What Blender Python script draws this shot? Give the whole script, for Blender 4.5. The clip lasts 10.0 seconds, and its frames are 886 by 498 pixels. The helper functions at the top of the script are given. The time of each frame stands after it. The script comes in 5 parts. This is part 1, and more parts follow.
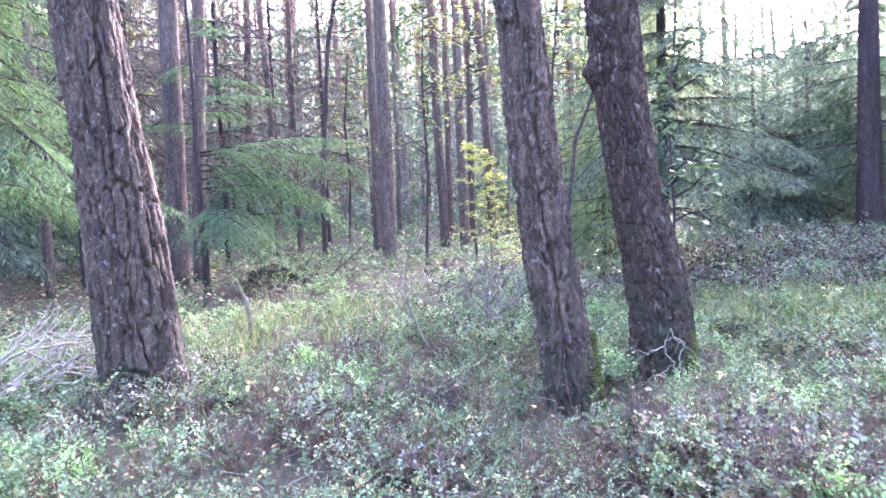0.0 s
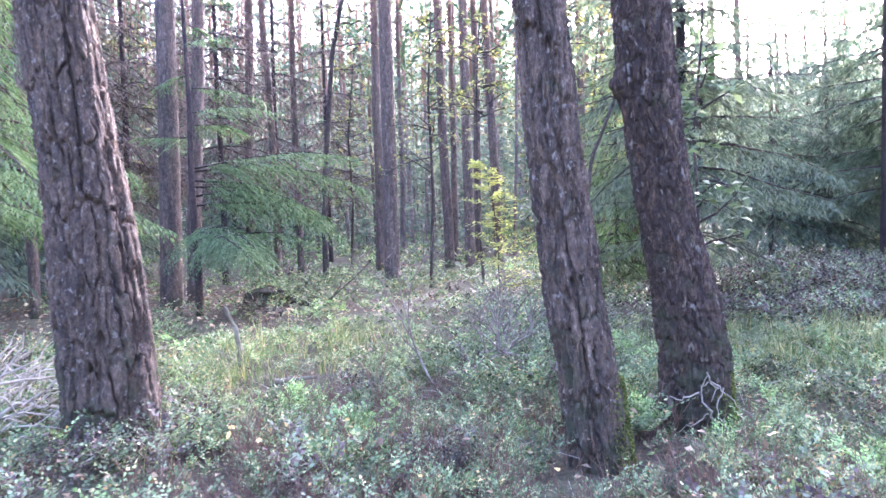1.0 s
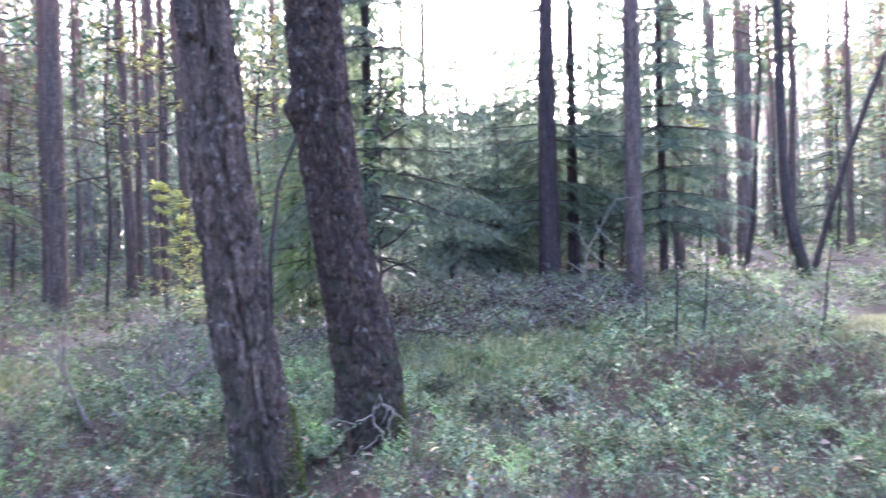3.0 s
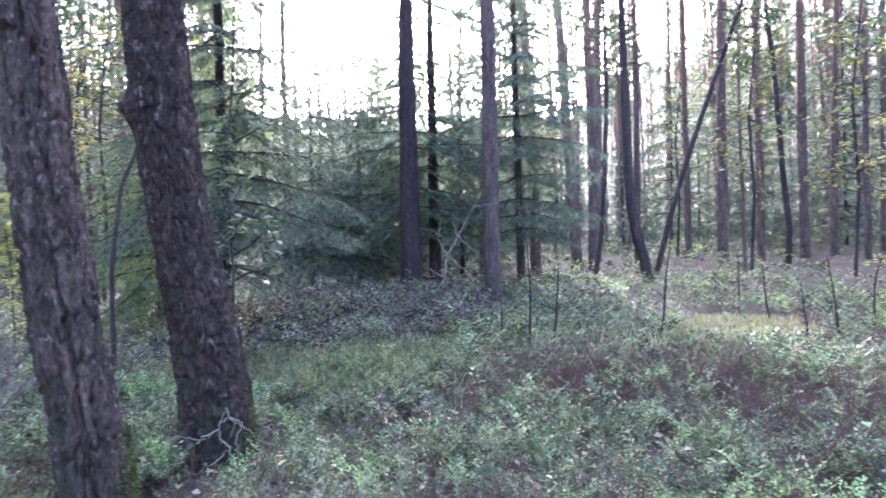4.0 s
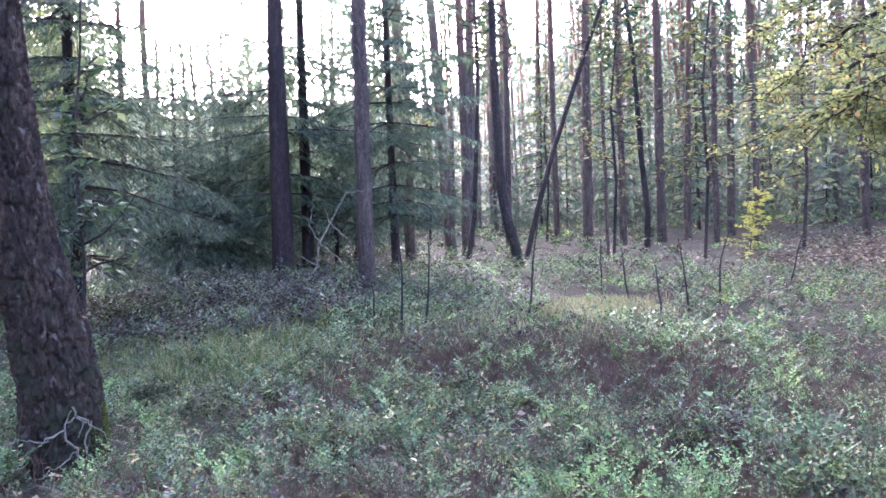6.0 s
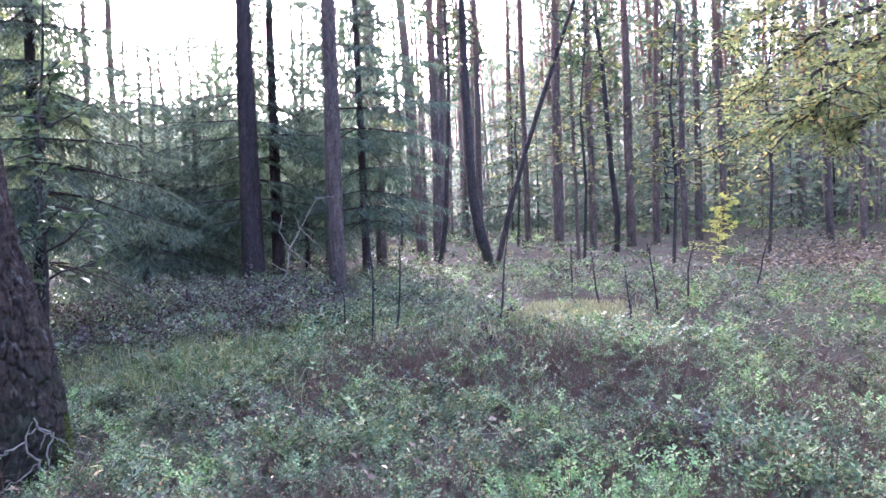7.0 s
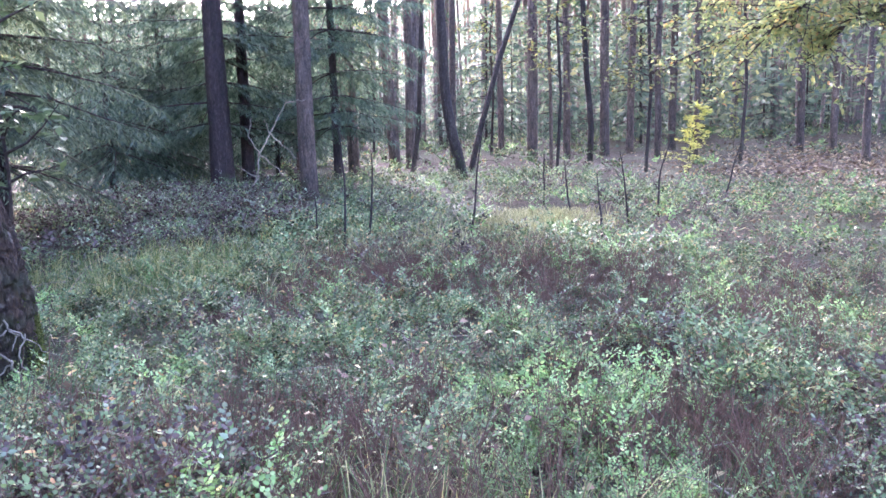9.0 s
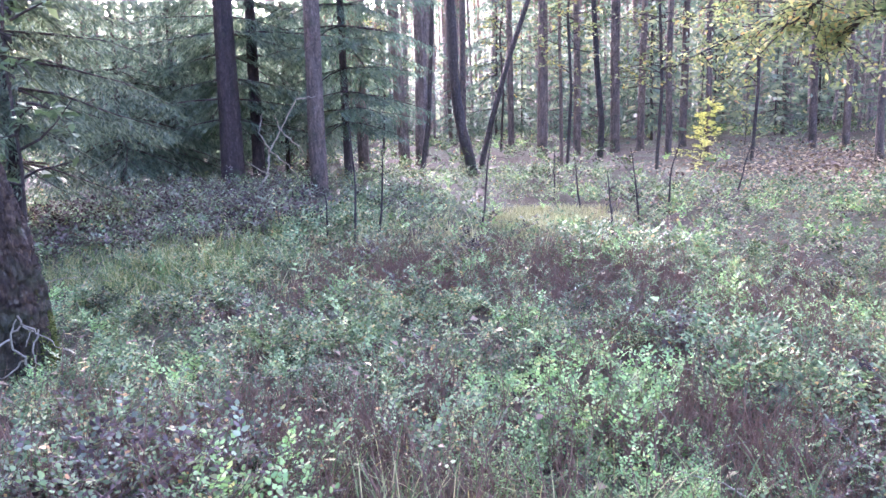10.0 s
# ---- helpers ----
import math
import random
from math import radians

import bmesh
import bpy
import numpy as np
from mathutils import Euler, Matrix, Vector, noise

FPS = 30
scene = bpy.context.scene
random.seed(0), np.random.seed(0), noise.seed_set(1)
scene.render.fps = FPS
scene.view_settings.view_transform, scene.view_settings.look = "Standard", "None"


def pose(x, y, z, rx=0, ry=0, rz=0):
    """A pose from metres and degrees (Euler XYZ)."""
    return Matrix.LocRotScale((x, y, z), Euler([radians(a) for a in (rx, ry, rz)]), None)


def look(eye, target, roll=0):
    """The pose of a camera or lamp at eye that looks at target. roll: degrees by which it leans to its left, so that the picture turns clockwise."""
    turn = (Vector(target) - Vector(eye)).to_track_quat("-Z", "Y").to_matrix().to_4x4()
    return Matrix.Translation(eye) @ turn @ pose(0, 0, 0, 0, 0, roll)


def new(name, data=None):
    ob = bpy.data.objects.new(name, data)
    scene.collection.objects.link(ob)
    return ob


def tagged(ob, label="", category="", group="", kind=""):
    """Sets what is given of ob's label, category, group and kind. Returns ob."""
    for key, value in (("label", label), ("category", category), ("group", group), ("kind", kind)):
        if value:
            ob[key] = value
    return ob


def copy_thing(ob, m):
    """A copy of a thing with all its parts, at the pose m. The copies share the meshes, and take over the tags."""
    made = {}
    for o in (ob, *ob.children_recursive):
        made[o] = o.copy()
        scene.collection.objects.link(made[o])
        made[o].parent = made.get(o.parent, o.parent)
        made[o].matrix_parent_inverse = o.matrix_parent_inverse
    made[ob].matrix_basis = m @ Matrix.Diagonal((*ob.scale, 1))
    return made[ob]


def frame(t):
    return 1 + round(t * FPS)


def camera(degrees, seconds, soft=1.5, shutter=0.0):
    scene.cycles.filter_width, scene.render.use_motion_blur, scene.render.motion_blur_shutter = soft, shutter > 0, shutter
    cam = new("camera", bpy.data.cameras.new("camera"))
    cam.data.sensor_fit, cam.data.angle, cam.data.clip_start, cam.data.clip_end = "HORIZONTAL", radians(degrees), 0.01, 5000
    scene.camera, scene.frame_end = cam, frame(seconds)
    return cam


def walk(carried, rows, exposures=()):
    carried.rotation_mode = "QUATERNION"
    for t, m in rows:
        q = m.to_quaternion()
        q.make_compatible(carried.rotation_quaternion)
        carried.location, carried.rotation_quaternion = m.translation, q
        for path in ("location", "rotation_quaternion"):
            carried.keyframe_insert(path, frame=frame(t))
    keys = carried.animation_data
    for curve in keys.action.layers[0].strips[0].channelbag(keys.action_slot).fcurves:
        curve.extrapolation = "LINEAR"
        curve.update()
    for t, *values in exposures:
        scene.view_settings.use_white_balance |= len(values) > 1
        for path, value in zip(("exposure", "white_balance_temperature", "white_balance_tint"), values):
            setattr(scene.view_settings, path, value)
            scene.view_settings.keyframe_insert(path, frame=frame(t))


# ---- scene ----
cam = camera(61.8, 10.0, soft=1.5, shutter=0.5)
PATH = [
    (0, (-0.094, 0.749, 1.523), (-0.034, 2.744, 1.397), -2.3),
    (0.5, (-0.043, 0.994, 1.563), (-0.024, 2.991, 1.448), -2.2),
    (1, (-0.109, 1.386, 1.572), (-0.056, 3.384, 1.494), -1.6),
    (1.5, (-0.101, 1.487, 1.578), (-0.016, 3.484, 1.497), -1.0),
    (2, (-0.027, 1.471, 1.576), (0.320, 3.440, 1.527), -1.0),
    (2.5, (0.045, 1.444, 1.569), (0.643, 3.353, 1.540), -1.2),
    (3, (0.114, 1.447, 1.559), (0.934, 3.271, 1.533), -1.2),
    (4.5, (0.238, 1.426, 1.549), (1.465, 3.005, 1.534), -1.4),
    (5, (0.240, 1.405, 1.543), (1.530, 2.933, 1.517), -1.4),
    (5.5, (0.276, 1.415, 1.532), (1.624, 2.892, 1.483), -1.6),
    (7, (0.321, 1.418, 1.529), (1.763, 2.803, 1.483), -2.0),
    (7.5, (0.333, 1.423, 1.528), (1.800, 2.781, 1.485), -1.9),
    (8, (0.336, 1.420, 1.516), (1.810, 2.770, 1.451), -1.7),
    (8.5, (0.330, 1.424, 1.503), (1.807, 2.760, 1.318), -1.6),
    (9, (0.329, 1.426, 1.498), (1.801, 2.748, 1.205), -1.5),
    (9.5, (0.330, 1.428, 1.502), (1.797, 2.752, 1.192), -1.5),
    (10, (0.323, 1.436, 1.507), (1.777, 2.775, 1.205), -1.4),
]
walk(cam, [(t, look(eye, target, roll)) for t, eye, target, roll in PATH],
     exposures=[(0.0, 5.40, 5390, 40), (1.0, 5.24, 5390, 40), (2.0, 5.07, 5390, 40), (3.0, 4.73, 5320, 40), (4.5, 4.43, 5320, 40), (7.5, 4.29, 5320, 40), (8.4, 4.46, 5340, 38), (10.0, 4.81, 5390, 43)])

# ---------------------------------------------------------------- light
SUN_BEARING, SUN_HEIGHT = 30.3, 16.0        # degrees right of +y, degrees up
world = bpy.data.worlds.new("sky")
scene.world = world
world.use_nodes = True
wn = world.node_tree
wn.nodes.clear()
sky = wn.nodes.new("ShaderNodeTexSky")
sky.sky_type, sky.sun_disc = "NISHITA", False
sky.sun_elevation, sky.sun_rotation = radians(SUN_HEIGHT), radians(SUN_BEARING)
sky.air_density, sky.dust_density, sky.ozone_density = 0.6, 7.0, 0.3
bg = wn.nodes.new("ShaderNodeBackground")
bg.inputs["Strength"].default_value = 0.14
wo = wn.nodes.new("ShaderNodeOutputWorld")
wn.links.new(sky.outputs[0], bg.inputs[0])
wn.links.new(bg.outputs[0], wo.inputs[0])

sun_dir = Vector((math.sin(radians(SUN_BEARING)) * math.cos(radians(SUN_HEIGHT)),
                  math.cos(radians(SUN_BEARING)) * math.cos(radians(SUN_HEIGHT)), math.sin(radians(SUN_HEIGHT))))
sun = new("sun", bpy.data.lights.new("sun", "SUN"))
sun.data.energy, sun.data.angle, sun.data.color = 1.1, radians(2.0), (1.0, 0.93, 0.82)
sun.matrix_world = look(sun_dir * 60, (0, 0, 0))

# ---------------------------------------------------------------- numeric helpers
rng = np.random.default_rng(7)
STAND = np.array([0.3, 1.42])               # where the walker ends up; trees are given by bearing and distance from it


def hash01(i, j, k=0):
    """Random numbers 0..1 for whole-number grids."""
    n = (np.asarray(i, np.int64) * 374761393 + np.asarray(j, np.int64) * 668265263 + int(k) * 1274126177) & 0x7FFFFFFF
    n = ((n ^ (n >> 13)) * 1274126177) & 0x7FFFFFFF
    return ((n ^ (n >> 16)) & 0xFFFF) / 65535.0


def vnoise(x, y, k=0):
    """Smooth value noise, -1..1."""
    x, y = np.asarray(x, float), np.asarray(y, float)
    i, j = np.floor(x), np.floor(y)
    u, v = x - i, y - j
    u, v = u * u * (3 - 2 * u), v * v * (3 - 2 * v)
    i, j = i.astype(np.int64), j.astype(np.int64)
    a = hash01(i, j, k) * (1 - u) + hash01(i + 1, j, k) * u
    b = hash01(i, j + 1, k) * (1 - u) + hash01(i + 1, j + 1, k) * u
    return (a * (1 - v) + b * v) * 2 - 1


def fbm(x, y, k=0, octaves=4):
    s, a = 0.0, 1.0
    for o in range(octaves):
        s, a, x, y = s + a * vnoise(x, y, k + o), a * 0.5, np.asarray(x) * 2.03, np.asarray(y) * 2.03
    return s / 1.9


def plates(u, v, period, k=0):
    """Jittered cells in (u, v), u wrapping after `period` cells: distance to the cell's edge, and the cell's random number."""
    i, j = np.floor(u).astype(np.int64), np.floor(v).astype(np.int64)
    d1, d2, c1 = np.full(u.shape, 9.0), np.full(u.shape, 9.0), np.zeros(u.shape)
    for di in (-1, 0, 1):
        for dj in (-1, 0, 1):
            ci, cj = i + di, j + dj
            w = np.mod(ci, period)
            px, py = ci + 0.15 + 0.7 * hash01(w, cj, k), cj + 0.1 + 0.8 * hash01(w, cj, k + 1)
            d = np.hypot(u - px, v - py)
            near = d < d1
            d2 = np.where(near, d1, np.minimum(d2, d))
            c1 = np.where(near, hash01(w, cj, k + 2), c1)
            d1 = np.where(near, d, d1)
    return d2 - d1, c1


def bearing_of(x, y):
    return np.degrees(np.arctan2(np.asarray(x) - STAND[0], np.asarray(y) - STAND[1]))


def smooth(a, b, x):
    k = np.clip((np.asarray(x, float) - a) / (b - a), 0, 1)
    return k * k * (3 - 2 * k)


def ground_z(x, y):
    """Height of the forest floor: flat round the walker, rising gently away, more so to the right."""
    x, y = np.asarray(x, float), np.asarray(y, float)
    r, th = np.hypot(x - STAND[0], y - STAND[1]), bearing_of(x, y)
    slope = 0.018 + 0.028 * smooth(-5, 40, th) * (1 - smooth(130, 180, th))
    z = slope * np.clip(r - 6, 0, 30)
    mound = np.exp(-(((th - 29) / 9.0) ** 2) - ((r - 12.5) / 2.2) ** 2) * 0.22
    lump = np.exp(-(((th + 14.5) / 2.0) ** 2) - ((r - 12.5) / 0.9) ** 2) * 0.25
    return z + mound + lump + 0.05 * fbm(x * 0.6, y * 0.6, 3, 3) + 0.25 * vnoise(x * 0.07, y * 0.07, 9) * smooth(10, 40, r)


def polar(bearing, r):
    a = radians(bearing)
    return STAND[0] + r * math.sin(a), STAND[1] + r * math.cos(a)


def gz(x, y):
    return float(ground_z(x, y))


def to_mesh(name, verts, faces, material, smooth_shade=True):
    """A mesh from arrays; faces all have the same number of corners."""
    verts, faces = np.asarray(verts, np.float32), np.asarray(faces, np.int32)
    me = bpy.data.meshes.new(name)
    n = faces.shape[1]
    me.vertices.add(len(verts))
    me.vertices.foreach_set("co", verts.ravel())
    me.loops.add(faces.size)
    me.loops.foreach_set("vertex_index", faces.ravel())
    me.polygons.add(len(faces))
    me.polygons.foreach_set("loop_start", np.arange(0, faces.size, n, dtype=np.int32))
    if smooth_shade:
        me.polygons.foreach_set("use_smooth", np.ones(len(faces), bool))
    me.materials.append(material)
    me.update(calc_edges=True)
    me.validate()
    return me


def part(name, me, parent, label=""):
    ob = new(name, me)
    ob.parent = parent
    return tagged(ob, label) if label else ob


def unit(v):
    return v / np.maximum(np.linalg.norm(v, axis=-1, keepdims=True), 1e-9)


def blades(base, way, side, length, width, fold=0.0, curl=0.0):
    """One four-cornered leaf for each row: base point, direction, sideways direction, length and width."""
    base, way, side = np.asarray(base, float), unit(np.asarray(way, float)), np.asarray(side, float)
    side = unit(side - way * np.sum(side * way, axis=1, keepdims=True))
    up = np.cross(side, way)
    length, width = np.broadcast_to(length, (len(base),))[:, None], np.broadcast_to(width, (len(base),))[:, None]
    mid = base + way * length * 0.5 + up * fold * width
    tip = base + way * length - up * curl * length
    v = np.stack([base, mid + side * width * 0.5, tip, mid - side * width * 0.5], axis=1).reshape(-1, 3)
    return v, np.arange(len(v)).reshape(-1, 4)


def ovals(base, way, side, length, width, fold=0.15, curl=0.08):
    """Ovate leaves of two halves, folded along the midrib."""
    base, way, side = np.asarray(base, float), unit(np.asarray(way, float)), np.asarray(side, float)
    side = unit(side - way * np.sum(side * way, axis=1, keepdims=True))
    up = np.cross(side, way)
    length, width = np.broadcast_to(length, (len(base),))[:, None], np.broadcast_to(width, (len(base),))[:, None]

    def at(k, w):
        return base + way * length * k + side * width * w + up * (abs(w) * fold * width - curl * length * k * k)
    v = np.stack([base, at(0.32, 0.5), at(0.72, 0.40), at(1.0, 0.0), at(0.72, -0.40), at(0.32, -0.5)], axis=1).reshape(-1, 3)
    k = np.arange(len(base))[:, None] * 6
    return v, np.concatenate([k + np.array([[0, 1, 2, 3]]), k + np.array([[0, 3, 4, 5]])])


class Soup:
    """Gathers vertices and four-cornered faces."""

    def __init__(self):
        self.v, self.f, self.n = [], [], 0

    def add(self, v, f):
        self.v.append(np.asarray(v, float))
        self.f.append(np.asarray(f, np.int64) + self.n)
        self.n += len(v)

    def tube(self, pts, radii, sides=6):
        pts, radii = np.asarray(pts, float), np.asarray(radii, float)
        v, f = tube_arrays(pts, radii, sides)
        self.add(v, f)

    def mesh(self, name, material, smooth_shade=True):
        return to_mesh(name, np.concatenate(self.v), np.concatenate(self.f), material, smooth_shade)


def rings(pts):
    """A frame of two sideways directions along a path."""
    way = unit(np.gradient(pts, axis=0))
    ref = np.array([0.0, 0.0, 1.0]) if abs(way[0][2]) < 0.8 else np.array([0.0, 1.0, 0.0])
    a = unit(np.cross(way, ref))
    return a, np.cross(way, a)


def tube_arrays(pts, radii, sides):
    a, b = rings(pts)
    th = np.arange(sides) / sides * 2 * np.pi
    v = pts[:, None] + radii[:, None, None] * (a[:, None] * np.cos(th)[None, :, None] + b[:, None] * np.sin(th)[None, :, None])
    n, k = len(pts), sides
    i, j = np.meshgrid(np.arange(n - 1), np.arange(k), indexing="ij")
    f = np.stack([i * k + j, i * k + (j + 1) % k, (i + 1) * k + (j + 1) % k, (i + 1) * k + j], -1).reshape(-1, 4)
    tip = np.array([[0, 1, 2, 3]]) + (n - 1) * k if k == 4 else np.zeros((0, 4), int)
    return v.reshape(-1, 3), np.concatenate([f, tip])


def wander(start, way, length, steps, bend, droop=0.0, seed=0):
    """Points of a crooked twig."""
    r = np.random.default_rng(seed)
    p, d = [np.array(start, float)], unit(np.array(way, float))
    for _ in range(steps):
        d = unit(d + r.normal(0, bend, 3) + np.array([0, 0, -droop]))
        p.append(p[-1] + d * length / steps)
    return np.array(p)


# ---------------------------------------------------------------- materials
def nodes_of(name):
    m = bpy.data.materials.new(name)
    m.use_nodes = True
    nt = m.node_tree
    return m, nt, nt.nodes["Principled BSDF"], nt.nodes["Material Output"]


def ramp(nt, fac, stops):
    r = nt.nodes.new("ShaderNodeValToRGB")
    while len(r.color_ramp.elements) < len(stops):
        r.color_ramp.elements.new(0.5)
    for e, (p, c) in zip(r.color_ramp.elements, stops):
        e.position, e.color = p, (*c, 1)
    nt.links.new(fac, r.inputs[0])
    return r.outputs[0]


def noise_tex(nt, vector, scale, detail=4, rough=0.6):
    n = nt.nodes.new("ShaderNodeTexNoise")
    n.inputs["Scale"].default_value, n.inputs["Detail"].default_value, n.inputs["Roughness"].default_value = scale, detail, rough
    if vector is not None:
        nt.links.new(vector, n.inputs["Vector"])
    return n.outputs[0]


def coords(nt, scale=(1, 1, 1), what="Object"):
    t, mp = nt.nodes.new("ShaderNodeTexCoord"), nt.nodes.new("ShaderNodeMapping")
    mp.inputs["Scale"].default_value = scale
    nt.links.new(t.outputs[what], mp.inputs["Vector"])
    return mp.outputs[0]


def mix(nt, fac, a, b, mode="MIX"):
    m = nt.nodes.new("ShaderNodeMix")
    m.data_type, m.blend_type = "RGBA", mode
    if isinstance(fac, float):
        m.inputs[0].default_value = fac
    else:
        nt.links.new(fac, m.inputs[0])
    for k, c in ((6, a), (7, b)):
        if isinstance(c, tuple):
            m.inputs[k].default_value = (*c, 1)
        else:
            nt.links.new(c, m.inputs[k])
    return m.outputs[2]


def bump(nt, height, strength, dist, to):
    b = nt.nodes.new("ShaderNodeBump")
    b.inputs["Strength"].default_value, b.inputs["Distance"].default_value = strength, dist
    nt.links.new(height, b.inputs["Height"])
    nt.links.new(b.outputs[0], to.inputs["Normal"])


def island_random(nt):
    return nt.nodes.new("ShaderNodeNewGeometry").outputs["Random Per Island"]


def object_random(nt):
    return nt.nodes.new("ShaderNodeObjectInfo").outputs["Random"]


def bark(name, dark, mid, light, moss=0.0, orange_from=None, scale=1.0, lichen=(38, 0.64, (0.15, 0.145, 0.125))):
    """Fissured bark: three tones, lichen flecks, moss as patches; pines turn orange high on the stem."""
    m, nt, p, _ = nodes_of(name)
    c = coords(nt, (1, 1, 0.5))
    n1 = noise_tex(nt, c, 42 * scale, 8, 0.72)
    n2 = noise_tex(nt, coords(nt), 5, 5, 0.6)
    col = ramp(nt, n1, [(0.30, dark), (0.5, mid), (0.72, light)])
    streak = ramp(nt, noise_tex(nt, coords(nt, (1, 1, 0.12)), 9, 4, 0.6), [(0.35, (0.62, 0.60, 0.58)), (0.65, (1.35, 1.30, 1.25))])
    col = mix(nt, 1.0, col, streak, "MULTIPLY")
    tint = ramp(nt, object_random(nt), [(0.0, (0.75, 0.72, 0.7)), (1.0, (1.15, 1.1, 1.05))])
    col = mix(nt, 1.0, col, tint, "MULTIPLY")
    vo = nt.nodes.new("ShaderNodeTexVoronoi")
    vo.inputs["Scale"].default_value = 30 * scale
    warp = mix(nt, 0.06, coords(nt, (1, 1, 0.34)), noise_tex(nt, coords(nt), 11, 3, 0.6), "ADD")
    nt.links.new(warp, vo.inputs["Vector"])
    flake = ramp(nt, vo.outputs["Color"], [(0.2, (0.6, 0.58, 0.56)), (0.55, (1.0, 1.0, 1.0)), (0.85, (1.45, 1.42, 1.38))])
    col = mix(nt, 0.8, col, flake, "MULTIPLY")
    fleck = ramp(nt, noise_tex(nt, coords(nt, (1, 1, 0.7)), lichen[0], 3, 0.5), [(lichen[1], (0, 0, 0)), (lichen[1] + 0.09, (0.8, 0.8, 0.8))])
    col = mix(nt, fleck, col, lichen[2])
    if orange_from is not None:
        sep = nt.nodes.new("ShaderNodeSeparateXYZ")
        nt.links.new(coords(nt), sep.inputs[0])
        mr = nt.nodes.new("ShaderNodeMapRange")
        mr.inputs[1].default_value, mr.inputs[2].default_value = orange_from, orange_from + 4
        nt.links.new(sep.outputs[2], mr.inputs[0])
        col = mix(nt, mr.outputs[0], col, mix(nt, n1, (0.12, 0.065, 0.042), (0.26, 0.15, 0.095)))
    if moss:
        sp = nt.nodes.new("ShaderNodeSeparateXYZ")
        nt.links.new(coords(nt), sp.inputs[0])
        low = nt.nodes.new("ShaderNodeMapRange")
        low.inputs[1].default_value, low.inputs[2].default_value = 0.0, 0.5 + 1.6 * moss
        low.inputs[3].default_value, low.inputs[4].default_value = 0.22, 0.0
        nt.links.new(sp.outputs[2], low.inputs[0])
        add = nt.nodes.new("ShaderNodeMath")
        nt.links.new(n2, add.inputs[0])
        nt.links.new(low.outputs[0], add.inputs[1])
        patch = ramp(nt, add.outputs[0], [(0.59, (0, 0, 0)), (0.78, (0.9, 0.9, 0.9))])
        col = mix(nt, patch, col, mix(nt, n1, (0.018, 0.022, 0.010), (0.060, 0.066, 0.026)))
    nt.links.new(col, p.inputs["Base Color"])
    p.inputs["Roughness"].default_value = 0.85
    step = nt.nodes.new("ShaderNodeMath")
    step.operation = "MULTIPLY_ADD"
    nt.links.new(vo.outputs["Color"], step.inputs[0])
    step.inputs[1].default_value = 0.5
    nt.links.new(n1, step.inputs[2])
    bump(nt, step.outputs[0], 1.0, 0.022, p)
    return m


def leaf(name, stops, translucent=0.45, gloss=0.35, rough=0.4, patch=None, through_tint=(1.15, 1.2, 0.8), clumps=None):
    """Thin leaves: colour varies leaf by leaf and in patches; light passes through."""
    m, nt, p, out = nodes_of(name)
    col = ramp(nt, island_random(nt), stops)
    if patch:
        f = ramp(nt, noise_tex(nt, coords(nt), patch[0], 3, 0.55), [(0.42, (0, 0, 0)), (0.6, (1, 1, 1))])
        col = mix(nt, f, col, mix(nt, 1.0, col, patch[1], "MULTIPLY"))
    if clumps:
        # random light and dark tufts, contrast widened to stand in for shaded gaps
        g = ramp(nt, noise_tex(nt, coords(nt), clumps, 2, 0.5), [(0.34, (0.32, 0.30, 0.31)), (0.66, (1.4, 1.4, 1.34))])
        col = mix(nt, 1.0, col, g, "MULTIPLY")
    nt.links.new(col, p.inputs["Base Color"])
    p.inputs["Roughness"].default_value = rough
    p.inputs["Specular IOR Level"].default_value = gloss
    tr = nt.nodes.new("ShaderNodeBsdfTranslucent")
    nt.links.new(mix(nt, 1.0, col, through_tint, "MULTIPLY"), tr.inputs[0])
    ms = nt.nodes.new("ShaderNodeMixShader")
    ms.inputs[0].default_value = translucent
    nt.links.new(p.outputs[0], ms.inputs[1])
    nt.links.new(tr.outputs[0], ms.inputs[2])
    nt.links.new(ms.outputs[0], out.inputs[0])
    return m


def plain(name, a, b, scale, rough=0.8, relief=0.0):
    m, nt, p, _ = nodes_of(name)
    n = noise_tex(nt, coords(nt), scale, 5, 0.6)
    nt.links.new(ramp(nt, n, [(0.32, a), (0.68, b)]), p.inputs["Base Color"])
    p.inputs["Roughness"].default_value = rough
    if relief:
        bump(nt, n, 0.7, relief, p)
    return m


def forest_floor():
    m, nt, p, _ = nodes_of("forest_floor")
    big, fine = noise_tex(nt, coords(nt), 0.55, 5, 0.6), noise_tex(nt, coords(nt), 24, 6, 0.7)
    litter = ramp(nt, fine, [(0.3, (0.016, 0.012, 0.006)), (0.52, (0.050, 0.040, 0.020)), (0.72, (0.122, 0.098, 0.050))])
    moss = ramp(nt, fine, [(0.3, (0.024, 0.030, 0.013)), (0.55, (0.062, 0.072, 0.030)), (0.75, (0.13, 0.13, 0.06))])
    nt.links.new(mix(nt, ramp(nt, big, [(0.46, (0, 0, 0)), (0.58, (1, 1, 1))]), litter, moss), p.inputs["Base Color"])
    p.inputs["Roughness"].default_value = 0.95
    bump(nt, fine, 1.0, 0.03, p)
    return m


